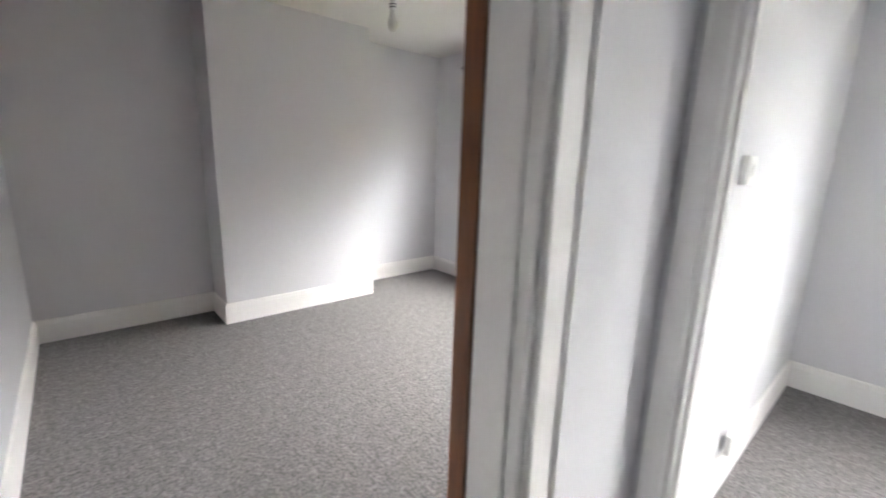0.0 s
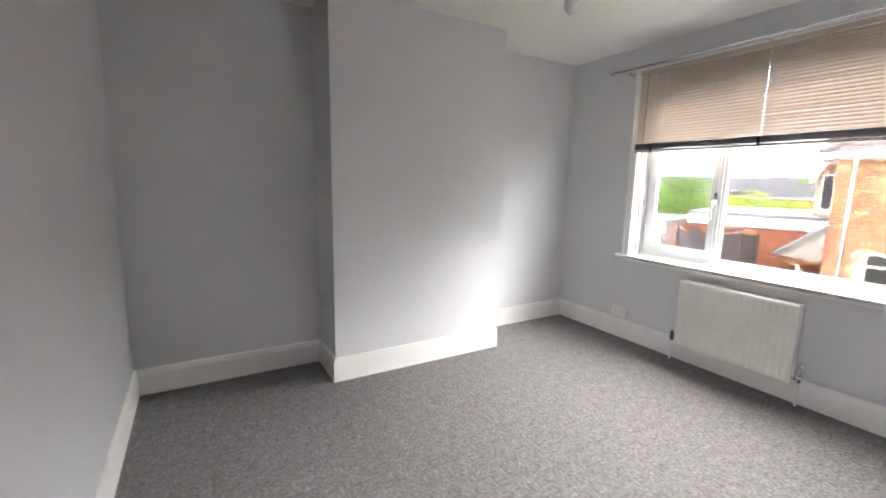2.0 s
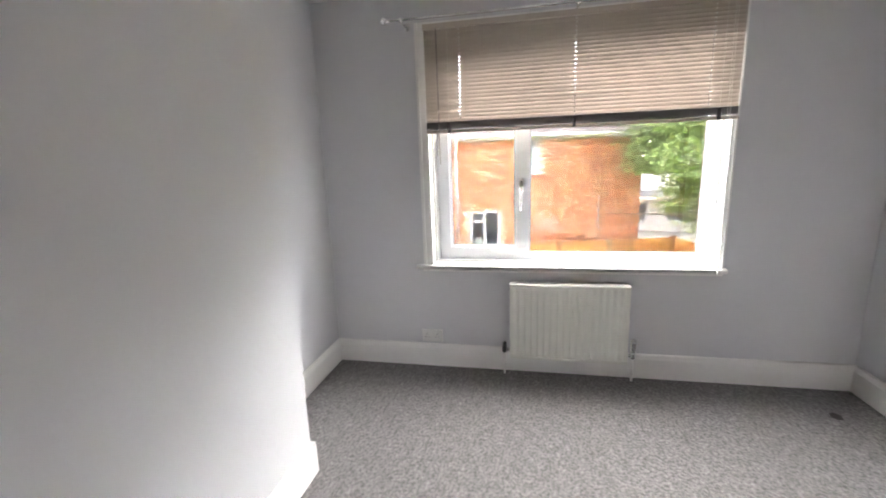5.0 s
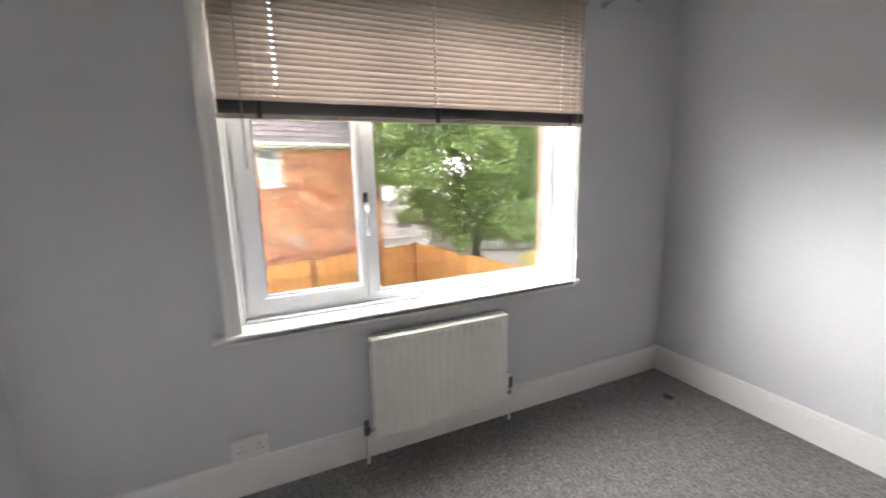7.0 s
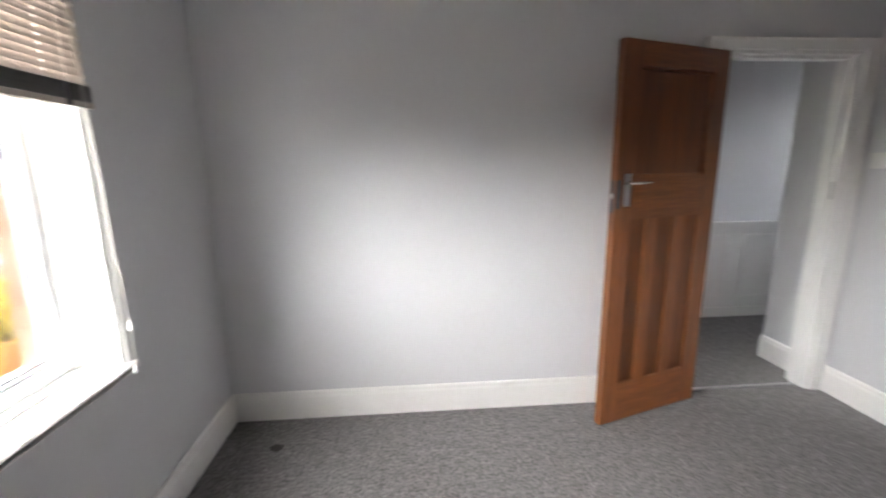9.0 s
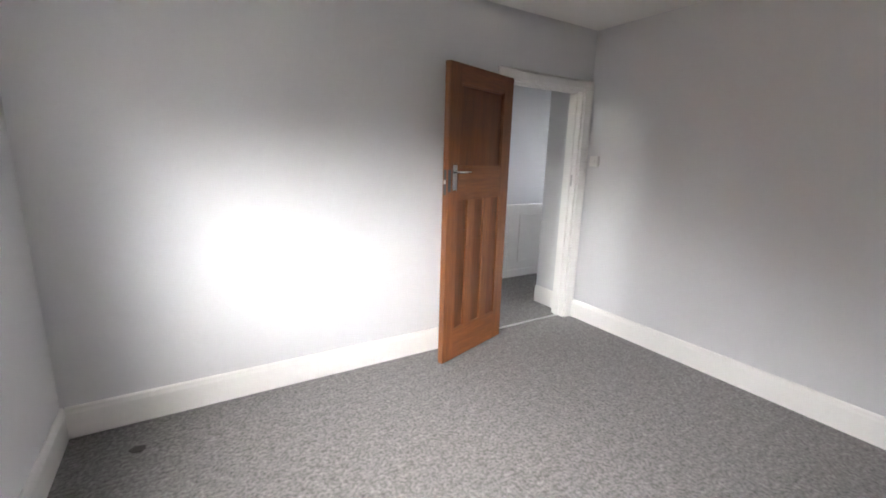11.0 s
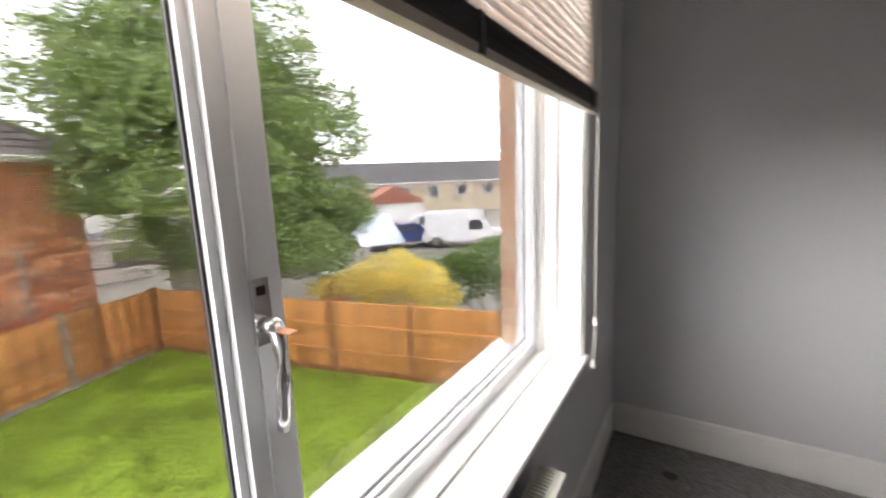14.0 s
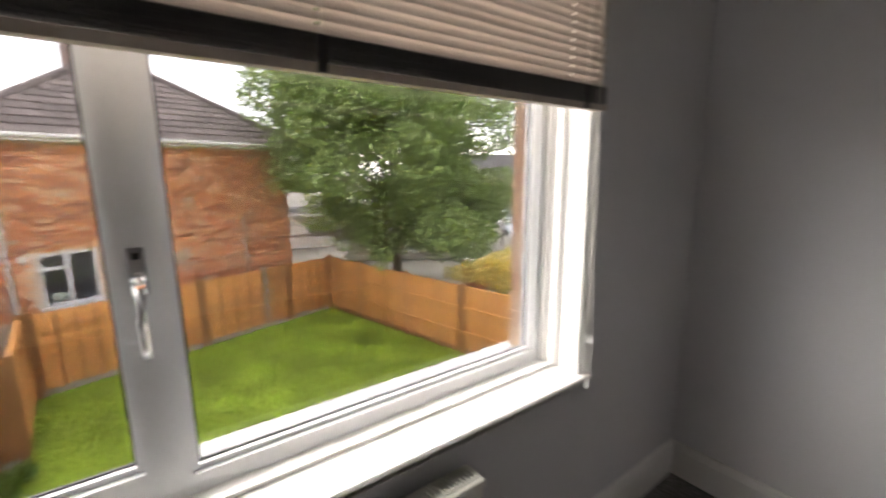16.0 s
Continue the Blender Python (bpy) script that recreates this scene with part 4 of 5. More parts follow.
def foliage(name, me, material, parent):
    me.materials.append(material)
    ob = new(name, me)
    ob.parent = parent
    return ob


weed = thing("weed", Matrix.Identity(4), "leafy green weeds at the foot of the fence", "plant")
foliage("leaves", leaf_cloud(500, [(9.9, 3.85, G + 0.1, 0.35, 0.16, 0.18), (10.3, 3.75, G + 0.08, 0.25, 0.15, 0.12)], 0.05, 7), HEDGELEAF, weed)
bm = bmesh.new()
for sx in (-0.1, 0.0, 0.12):
    tube(bm, [(10.0 + sx, 3.87, G - 0.02), (10.02 + sx * 1.4, 3.85, G + 0.16)], 0.006, 5)
part("stalk", bm, HEDGELEAF, weed)

# ---- neighbour's brick house ----
K = math.degrees(math.atan2(0.2697, 0.9630))
HOUSE = pose(14.4, 4.0, 0, 0, 0, K)          # local x goes deeper, y along the wall to the near corner
house = thing("brick_house", HOUSE, "two-storey red brick house with a hipped brown tile roof", "house")
UL, UR, EAVE, DEEP = 0.62, -5.9, 2.08, 9.0
win_low, win_up = (-1.12, -0.14, -1.33, -0.19), (-2.42, -1.86, 1.0, 2.06)


def wall_with_holes(x0, x1, u0, u1, z0, z1, holes):
    """A wall slab in the house's frame with rectangular holes (u0, u1, z0, z1)."""
    bm = bmesh.new()
    us = sorted({u0, u1, *[h[0] for h in holes], *[h[1] for h in holes]})
    for a, b in zip(us, us[1:]):
        cuts = sorted([(h[2], h[3]) for h in holes if h[0] <= a and h[1] >= b])
        z = z0
        for c, d in cuts:
            if c > z:
                box(bm, x0, a, z, x1, b, c)
            z = d
        if z < z1:
            box(bm, x0, a, z, x1, b, z1)
    return bm


wall_front = part("wall", wall_with_holes(0.012, 0.25, UR, UL, G - 0.1, EAVE, [win_low, win_up]), MORTAR, house, "red brick wall with pale mortar joints")
part("wall", boxes((0.25, UL - 0.25, G - 0.1, DEEP, UL, EAVE), (0.25, UR, G - 0.1, DEEP, UR + 0.25, EAVE), (DEEP - 0.25, UR + 0.25, G - 0.1, DEEP, UL - 0.25, EAVE)), BRICKS, house)


def house_window(hole, lights, parent, sill=True):
    u0, u1, z0, z1 = hole
    win = part("window", boxes((0.07, u0, z0, 0.075, u1, z1)), DARKGLASS, parent, "dark glass pane")
    f = 0.055
    for r in ((0.03, u0, z0, 0.1, u0 + f, z1), (0.03, u1 - f, z0, 0.1, u1, z1), (0.03, u0 + f, z0, 0.1, u1 - f, z0 + f), (0.03, u0 + f, z1 - f, 0.1, u1 - f, z1)):
        part("frame", boxes(r, bevel=0.004), UPVC, win, "white window frame")
    for r in lights:
        part("glazing_bar", boxes(r, bevel=0.004), UPVC, win)
    if sill:
        part("sill", boxes((-0.06, u0 - 0.06, z0 - 0.06, 0.06, u1 + 0.06, z0), bevel=0.006), UPVC, win, "white window sill")
    return win


u0, u1, z0, z1 = win_low
um = (u0 + u1) / 2 + 0.02
low = house_window(win_low, [(0.025, um - 0.035, z0 + 0.055, 0.1, um + 0.035, z1 - 0.055), (0.028, um + 0.035, z1 - 0.36, 0.1, u1 - 0.055, z1 - 0.3)], house)
bm = bmesh.new()
lathe(bm, [(0.09, 0), (0.15, 0.1), (0.14, 0.22), (0.08, 0.27)], 14, pose(0.16, um + 0.2, z0 + 0.02))
part("bowl_on_sill", bm, surface("pale_green_bowl", (0.35, 0.42, 0.36), 0.4, fine=20, fine_amt=0.05, coarse=4, coarse_amt=0.05, bump=0.0), low, "pale bowl behind the glass")
u0, u1, z0, z1 = win_up
up = house_window(win_up, [(0.028, u0 + 0.055, z1 - 0.34, 0.1, u1 - 0.055, z1 - 0.28)], house)
part("obscured_pane", boxes((0.06, u0 + 0.055, z0 + 0.055, 0.066, u1 - 0.055, z1 - 0.34)), surface("frosted_window_glass", (0.42, 0.5, 0.48), 0.3, fine=8, fine_amt=0.1, coarse=1.5, coarse_amt=0.15, bump=0.1), up, "pale frosted glass pane")

# eaves, gutter, downpipe, vent
part("soffit", boxes((-0.28, UR - 0.28, EAVE, 0.3, UL + 0.28, EAVE + 0.02), (0.3, UL - 0.05, EAVE, DEEP, UL + 0.28, EAVE + 0.02)), WHITEWASH, house, "white soffit boards")
part("fascia", boxes((-0.3, UR - 0.3, EAVE, -0.28, UL + 0.3, EAVE + 0.13), (-0.3, UL + 0.28, EAVE, DEEP, UL + 0.3, EAVE + 0.13)), WHITEWASH, house, "white fascia")
bm = bmesh.new()
tube(bm, [(-0.36, UR - 0.3, EAVE + 0.1), (-0.36, UL + 0.34, EAVE + 0.1)], 0.055, 8)
tube(bm, [(-0.36, UL + 0.36, EAVE + 0.1), (DEEP, UL + 0.36, EAVE + 0.1)], 0.055, 8)
part("gutter", bm, WHITEWASH, house, "white gutter")
bm = bmesh.new()
tube(bm, [(-0.34, 0.3, EAVE + 0.05), (-0.3, 0.3, EAVE - 0.05), (-0.06, 0.3, EAVE - 0.22), (-0.05, 0.3, EAVE - 0.3), (-0.05, 0.28, G)], 0.045, 8)
part("downpipe", bm, WHITEWASH, house, "white downpipe", True)
part("vent", boxes((-0.03, -1.78, -0.36, 0.012, -1.6, -0.22), bevel=0.01), PLASTIC, house, "white wall vent")
part("vent", boxes((-0.03, 0.0, -0.3, 0.012, 0.12, -0.2), bevel=0.01), PLASTIC, house, "small white wall vent")
bm = bmesh.new()
tube(bm, [(-0.04, -4.45, G), (-0.04, -4.45, 0.2)], 0.035, 8)
part("waste_pipe", bm, CONCRETE, house, "grey waste pipe", True)

# hipped roof: a tile slope over the end wall and two long slopes
OV = 0.33
APEX = 4.62
run = (UL - UR + 2 * OV) / 2
mid = (UL + UR) / 2
eave_z = EAVE + 0.13
bm = bmesh.new()
pts = [(-OV, UR - OV, eave_z), (-OV, UL + OV, eave_z), (-OV + run, mid, APEX), (DEEP, mid, APEX), (DEEP, UL + OV, eave_z), (DEEP, UR - OV, eave_z)]
v = [bm.verts.new(p) for p in pts]
for f in ((0, 2, 1), (1, 2, 3, 4), (0, 5, 3, 2), (0, 1, 4, 5), (3, 5, 4)):
    bm.faces.new([v[i] for i in f])
bmesh.ops.recalc_face_normals(bm, faces=bm.faces[:])
roof = part("roof", bm, TILES, house, "brown concrete tile roof")
slope = math.hypot(run, APEX - eave_z)
pitch_deg = math.degrees(math.atan2(APEX - eave_z, run))
rows = 14
tw = 0.30
tile_me = None
gauge = slope / rows
for i in range(rows):
    half = run * (1 - (i + 0.55) / rows)
    n = int(2 * half / tw)
    if n < 1:
        continue
    z = eave_z + (APEX - eave_z) * i / rows
    x = -OV + run * i / rows
    for j in range(n):
        u = mid - n * tw / 2 + j * tw
        m = Matrix.Translation((x, u, z + 0.012)) @ Matrix.Rotation(-radians(pitch_deg - 4.5), 4, "Y")
        if tile_me is None:
            ob = part("roof_tile", boxes((-0.03, 0.008, 0, gauge * 1.06, tw - 0.008, 0.045)), TILE, roof)
            ob.matrix_basis, tile_me = m, ob.data
        else:
            share("roof_tile", tile_me, roof, m @ pose(0, 0, rng.uniform(-0.003, 0.004)))
# courses on the long near slope
bm = bmesh.new()
for i in range(rows):
    z0, z1 = eave_z + (APEX - eave_z) * i / rows, eave_z + (APEX - eave_z) * (i + 1) / rows
    y0, y1 = UL + OV - run * i / rows, UL + OV - run * (i + 1) / rows
    x = -OV + run * (i + 0.6) / rows
    while x < DEEP - 0.3:
        a = [bm.verts.new(p) for p in ((x, y0, z0 + 0.04), (x + 0.29, y0, z0 + 0.04), (x + 0.29, y1, z1 + 0.015), (x, y1, z1 + 0.015), (x, y0, z0 + 0.01), (x + 0.29, y0, z0 + 0.01))]
        bm.faces.new(a[:4]), bm.faces.new((a[4], a[5], a[1], a[0]))
        x += 0.3
bmesh.ops.recalc_face_normals(bm, faces=bm.faces[:])
tagged(part("tile_courses", bm, TILES, roof), kind="stuff")
for y in (UL + OV, UR - OV):
    bm = bmesh.new()
    tube(bm, [(-OV, y, eave_z + 0.03), (-OV + run, mid, APEX + 0.04)], 0.1, 8)
    part("hip_tiles", bm, TILE, roof)
bm = bmesh.new()
tube(bm, [(-OV + run - 0.1, mid, APEX + 0.03), (DEEP, mid, APEX + 0.03)], 0.1, 8)
part("ridge_tiles", bm, TILE, roof)
chim = part("chimney", boxes((run + 0.2, mid - 0.6, APEX - 0.5, run + 1.0, mid + 0.7, APEX + 0.62), (run + 0.15, mid - 0.65, APEX + 0.62, run + 1.05, mid + 0.75, APEX + 0.74), (run + 0.17, mid - 0.63, APEX + 0.74, run + 1.03, mid + 0.73, APEX + 0.84)), surface("sooty_brick", (0.17, 0.115, 0.1), 0.95, fine=15, fine_amt=0.2, coarse=3, coarse_amt=0.2, bump=0.3, bump_dist=0.004), roof, "dark brick chimney stack")
for u in (-0.42, -0.14, 0.14, 0.42):
    bm = bmesh.new()
    lathe(bm, [(0.1, 0.0), (0.085, 0.05), (0.08, 0.22), (0.095, 0.24), (0.09, 0.27)], 12, pose(run + 0.6, mid + u, APEX + 0.84))
    part("chimney_pot", bm, surface("sooty_pot", (0.16, 0.1, 0.085), 0.9, fine=20, fine_amt=0.15, coarse=4, coarse_amt=0.2, bump=0.1), roof, "dark clay chimney pot", True)
# gable wing and bay beyond the near corner
bm = bmesh.new()
prism(bm, [(UL, G), (UL + 0.5, G), (UL + 0.5, 1.6), (UL + 0.2, 2.3), (UL, 2.3)], "x", 3.2, 6.5)
part("gable_wing", bm, RENDER_CREAM, house, "pale rendered side wing")
bm = bmesh.new()
tube(bm, [(3.1, UL + 0.62, 1.5), (3.1, UL + 0.15, 2.45)], 0.07, 6)
part("barge_board", bm, WHITEWASH, house)
bay = part("side_window", boxes((0.9, UL, 0.75, 1.9, UL + 0.28, 1.75), bevel=0.01), UPVC, house, "white framed side window")
part("pane", boxes((0.885, UL + 0.05, 0.82, 0.9, UL + 0.24, 1.68)), DARKGLASS, bay)
part("chimney", boxes((3.6, UL + 0.08, 1.6, 4.0, UL + 0.4, 2.95), (3.55, UL + 0.04, 2.8, 4.05, UL + 0.44, 2.88), bevel=0.02), BARK, house, "sooty brick side chimney")

# bricks of the end wall: those by the near corner singly, the rest as one run
def brick_rows(u0, u1, z0, z1, holes, step_u=0.225, step_z=0.075):
    i = 0
    z = z0
    while z + step_z <= z1 + 0.001:
        u = u0 - (step_u / 2 if i % 2 else 0)
        while u < u1:
            a, b = max(u, u0), min(u + step_u, u1)
            if b - a > 0.05 and not any(a < h[1] + 0.0 and b > h[0] and z < h[3] and z + step_z > h[2] for h in holes):
                yield a, b, z
            u += step_u
        z += step_z
        i += 1


full = None
run_bm_v, run_bm_f = [], []
wear = random.Random(9)
single = 0
pale_me = None
for a, b, z in brick_rows(UR, UL, G + 1.2, EAVE - 0.02, [win_low, win_up]):
    c = (a + b) / 2
    proud = wear.uniform(-0.003, 0.004)
    near = -1.5 < c < 0.62 and -0.25 < z < 1.4 and b - a > 0.2
    pale = (abs(c + 2.75 + wear.uniform(-0.12, 0.12)) < 0.32 and -1.05 < z < -0.42 and wear.random() < 0.75) or (b - a > 0.2 and wear.random() < 0.015)
    if (near or pale) and b - a > 0.2 and single < 460:
        single += 1
        m = pose(proud, a, z)
        if pale:
            if pale_me is None:
                ob = part("brick", boxes((0, 0.008, 0.0085, 0.02, 0.217, 0.0665)), PALEBRICK, wall_front)
                ob.matrix_basis, pale_me = m, ob.data
            else:
                share("brick", pale_me, wall_front, m)
        elif full is None:
            ob = part("brick", boxes((0, 0.008, 0.0085, 0.02, 0.217, 0.0665)), BRICK, wall_front)
            ob.matrix_basis, full = m, ob.data
        else:
            share("brick", full, wall_front, m)
    else:
        k = len(run_bm_v)
        for x in (proud, 0.013):
            run_bm_v += [(x, a + 0.008, z + 0.0085), (x, b - 0.008, z + 0.0085), (x, b - 0.008, z + 0.0665), (x, a + 0.008, z + 0.0665)]
        run_bm_f += [(k, k + 3, k + 2, k + 1), (k, k + 1, k + 5, k + 4), (k + 1, k + 2, k + 6, k + 5), (k + 2, k + 3, k + 7, k + 6), (k + 3, k, k + 4, k + 7)]
me = bpy.data.meshes.new("brick_run")
me.from_pydata(run_bm_v, [], run_bm_f)
me.materials.append(BRICKS)
ob = new("brick_run", me)
ob.parent = wall_front
ob["kind"] = "stuff"

# lean-to canopy on the near corner
porch = thing("lean_to_porch", HOUSE, "small tiled lean-to porch with a timber brace on the house corner", "porch")
bm = bmesh.new()
prism(bm, [(UL - 0.05, 0.36), (UL - 0.05, 0.46), (UL + 1.02, -0.42), (UL + 1.0, -0.52)], "x", -0.15, 1.4)
part("roof", bm, SLATE, porch, "dark tiled lean-to roof")
bm = bmesh.new()
prism(bm, [(UL + 0.01, 0.3), (UL + 0.9, -0.45), (UL + 0.01, -0.55)], "x", -0.05, -0.01)
part("gable_boards", bm, PINKBOARD, porch, "faded boarded gable")
part("beam", boxes((-0.1, UL + 0.01, -0.62, 0.0, UL + 0.95, -0.52), bevel=0.01), FENCEP, porch)
part("post", boxes((-0.08, UL + 0.85, G, 0.02, UL + 0.95, -0.62), bevel=0.01), FENCEP, porch)
bm = bmesh.new()
tube(bm, [(-0.05, UL + 0.02, -1.25), (-0.05, UL + 0.25, -0.9), (-0.05, UL + 0.6, -0.62)], 0.04, 6)
part("brace", bm, PINKBOARD, porch, "curved timber brace")

# long flat-roofed garage behind it
garage = thing("flat_roof_garage", HOUSE, "long brown brick garage block with a flat felt roof", "garage")
GX, GT = 1.5, 0.50
part("wall", boxes((GX, UL + 0.02, G - 0.1, GX + 0.2, 4.0, GT - 0.35), (GX + 0.2, 3.8, G - 0.1, GX + 5.5, 4.0, GT - 0.35)), DARKBRICKS, garage)
part("fascia", boxes((GX - 0.12, UL + 0.02, GT - 0.36, GX - 0.06, 4.15, GT - 0.04), (GX - 0.06, 4.09, GT - 0.36, GX + 5.6, 4.15, GT - 0.04), bevel=0.01), WHITEWASH, garage, "white fascia board")
part("roof", boxes((GX - 0.14, UL + 0.02, GT - 0.04, GX + 5.6, 4.17, GT + 0.04), bevel=0.015), SLATE, garage, "grey felt flat roof")
bv, bf = [], []
for a, b, z in brick_rows(UL + 0.03, 4.0, -2.0, GT - 0.42, []):
    k = len(bv)
    p = GX - 0.012
    for x in (p, GX + 0.002):
        bv += [(x, a + 0.006, z + 0.006), (x, b - 0.006, z + 0.006), (x, b - 0.006, z + 0.069), (x, a + 0.006, z + 0.069)]
    bf += [(k, k + 3, k + 2, k + 1), (k, k + 1, k + 5, k + 4), (k + 1, k + 2, k + 6, k + 5), (k + 2, k + 3, k + 7, k + 6), (k + 3, k, k + 4, k + 7)]
me = bpy.data.meshes.new("brick_run")
me.from_pydata(bv, [], bf)
me.materials.append(DARKBRICKS)
ob = new("brick_run", me)
ob.parent = garage
ob["kind"] = "stuff"

# white shed further along
shed = thing("white_shed", HOUSE, "low white outbuilding with a grey flat roof", "shed")
part("wall", boxes((0.6, 4.7, G - 0.1, 4.0, 7.3, 0.05), bevel=0.01), WHITEWASH, shed)
part("roof", boxes((0.4, 4.5, 0.05, 4.2, 7.5, 0.22), bevel=0.02), SLATE, shed, "grey flat roof")
part("fascia", boxes((0.36, 4.5, -0.2, 0.4, 7.5, 0.14)), WHITEWASH, shed)
part("door", boxes((0.57, 5.2, G, 0.6, 6.1, -0.5), bevel=0.01), GREYWOOD, shed, "grey timber door")

# trampoline enclosure
tramp = thing("trampoline", pose(13.0, 6.6, G), "trampoline with dark safety net and orange pole padding", "trampoline")
for i in range(6):
    a = 2 * math.pi * i / 6
    bm = bmesh.new()
    tube(bm, [(0.95 * math.cos(a), 0.95 * math.sin(a), 0), (0.95 * math.cos(a), 0.95 * math.sin(a), 2.95)], 0.035, 8)
    part("pole", bm, NET, tramp)
bm = bmesh.new()
ring_a = [(0.93 * math.cos(2 * math.pi * i / 24), 0.93 * math.sin(2 * math.pi * i / 24)) for i in range(24)]
for i in range(24):
    (ax, ay), (bx, by) = ring_a[i], ring_a[(i + 1) % 24]
    sag = 0.05 * math.sin(i * 1.7)
    bm.faces.new([bm.verts.new(p) for p in ((ax, ay, 0.75), (bx, by, 0.75), (bx, by, 2.82 + sag), (ax, ay, 2.82 + sag))])
part("safety_net", bm, NET, tramp, "dark mesh safety net")
bm = bmesh.new()
tube(bm, [(*ring_a[i % 24], 2.85 + 0.05 * math.sin(i * 1.7)) for i in range(25)], 0.016, 6)
part("top_padding", bm, ORANGE, tramp, "orange foam top rail")
bm = bmesh.new()
lathe(bm, [(0.9, 0.7), (1.0, 0.72), (1.0, 0.78), (0.9, 0.8)], 24)
part("mat", bm, NET, tramp)

# tumbledown shed in the next garden
old = thing("tumbledown_shed", pose(11.9, 5.15, G, 0, 0, 8), "weathered grey timber shed with a broken board roof", "shed")
bm = bmesh.new()
for i in range(9):
    z = i * 0.13
    prism(bm, [(-0.72 - 0.012, z), (-0.72 + 0.012, z), (-0.72 + 0.006, z + 0.135), (-0.72 - 0.004, z + 0.135)], "y", -0.75, 2.2)
    prism(bm, [(-0.75 - 0.012, z), (-0.75 + 0.012, z), (-0.75 + 0.006, z + 0.135), (-0.75 - 0.004, z + 0.135)], "x", -0.7, 0.75)
part("boarding", bm, GREYWOOD, old, "grey lapped boards")
part("window", boxes((-0.765, -0.35, 0.8, -0.74, 1.9, 1.18)), DARKGLASS, old, "dark empty window")
part("window_bar", boxes((-0.785, 0.35, 0.8, -0.766, 0.41, 1.18), (-0.785, -0.45, 1.18, -0.735, 2.2, 1.27), (-0.785, -0.45, 0.74, -0.735, 2.2, 0.8)), GREYWOOD, old)
part("corner_post", boxes((-0.76, -0.78, 0, -0.68, -0.7, 1.3), (0.7, -0.78, 0, 0.78, -0.7, 1.5), bevel=0.01), GREYWOOD, old)
for i in range(11):
    y = -0.85 + i * 0.29
    length = rng.uniform(1.45, 1.8)
    ob = part("roof_board", boxes((0, 0, 0, length, 0.26, 0.022), bevel=0.003), PINKBOARD, old)
    ob.matrix_basis = pose(-0.95 + rng.uniform(-0.06, 0.06), y, 1.32 + rng.uniform(0, 0.03), rng.uniform(-3, 3), -15 + rng.uniform(-3, 3), rng.uniform(-2, 2))
for i in range(3):
    ob = part("loose_timber", boxes((0, 0, 0, 1.1, 0.05, 0.05), bevel=0.004), PINKBOARD, old)
    ob.matrix_basis = pose(0.2 + 0.2 * i, -0.7 + 0.35 * i, 1.35, 0, -50 + 30 * i, 60 * i)


# ---- tree, shrubs, hedges ----
def sycamore():
    base = Vector((14.75, -4.8, G))
    top = thing("tree", Matrix.Translation(base), "broad leafy green tree behind the garden fence", "tree")
    r = random.Random(21)
    bm = bmesh.new()
    tube(bm, [(0, 0, -0.1), (0.03, 0.02, 0.8), (-0.04, 0.05, 2.0), (0.05, 0.1, 3.4), (0.0, 0.15, 5.2), (0.1, 0.2, 7.2)], 0.2, 10, 0.25)
    part("trunk", bm, BARK, top, "grey-brown trunk", True)
    blobs = []
    for i in range(120):
        a = r.uniform(0, 2 * math.pi)
        zz = r.uniform(2.1, 8.4)
        spread = 4.0 * math.sqrt(max(0.05, 1 - ((zz - 4.5) / 4.6) ** 2))
        d = spread * r.uniform(0.4, 1.02)
        tip = Vector((d * math.cos(a) - 0.1, d * math.sin(a) + 0.75, zz))
        if i % 4 == 0:
            start = Vector((0, 0.1, max(1.6, zz - 1.8)))
            bm = bmesh.new()
            tube(bm, [start, start.lerp(tip, 0.5) + Vector((0, 0, 0.3)), tip], 0.07, 6, 0.2)
            part("limb", bm, BARK, top, "", True)
        s = r.uniform(0.55, 1.05)
        blobs.append((tip.x, tip.y, tip.z, s * 1.15, s * 1.15, s * 0.8))
    inv = HOUSE.inverted()

    def keep(p):
        q = inv @ (p + base)
        return not (q.x > -0.15 and UR - 0.2 < q.y < UL) and p.z > 1.35 and not (p.y > 2.0 and p.z < 3.6)
    foliage("crown", leaf_cloud(90000, blobs, 0.08, 22, keep), LEAF, top)
    foliage("crown", leaf_cloud(13000, [(0, 0.6, 4.7, 3.0, 3.3, 3.3)], 0.11, 23, keep), LEAF, top)


sycamore()


def shrub(name, base, blobs, count, size, material, label, seed):
    top = thing(name, Matrix.Translation(base), label, "shrub")
    bm = bmesh.new()
    for cx, cy, cz, *_ in blobs:
        tube(bm, [(cx * 0.2, cy * 0.2, -0.05), (cx * 0.6, cy * 0.6, cz * 0.5), (cx, cy, cz)], 0.03, 6, 0.4)
    part("stems", bm, BARK, top)
    foliage("leaves", leaf_cloud(count, blobs, size, seed, None, 0.7), material, top)
    return top


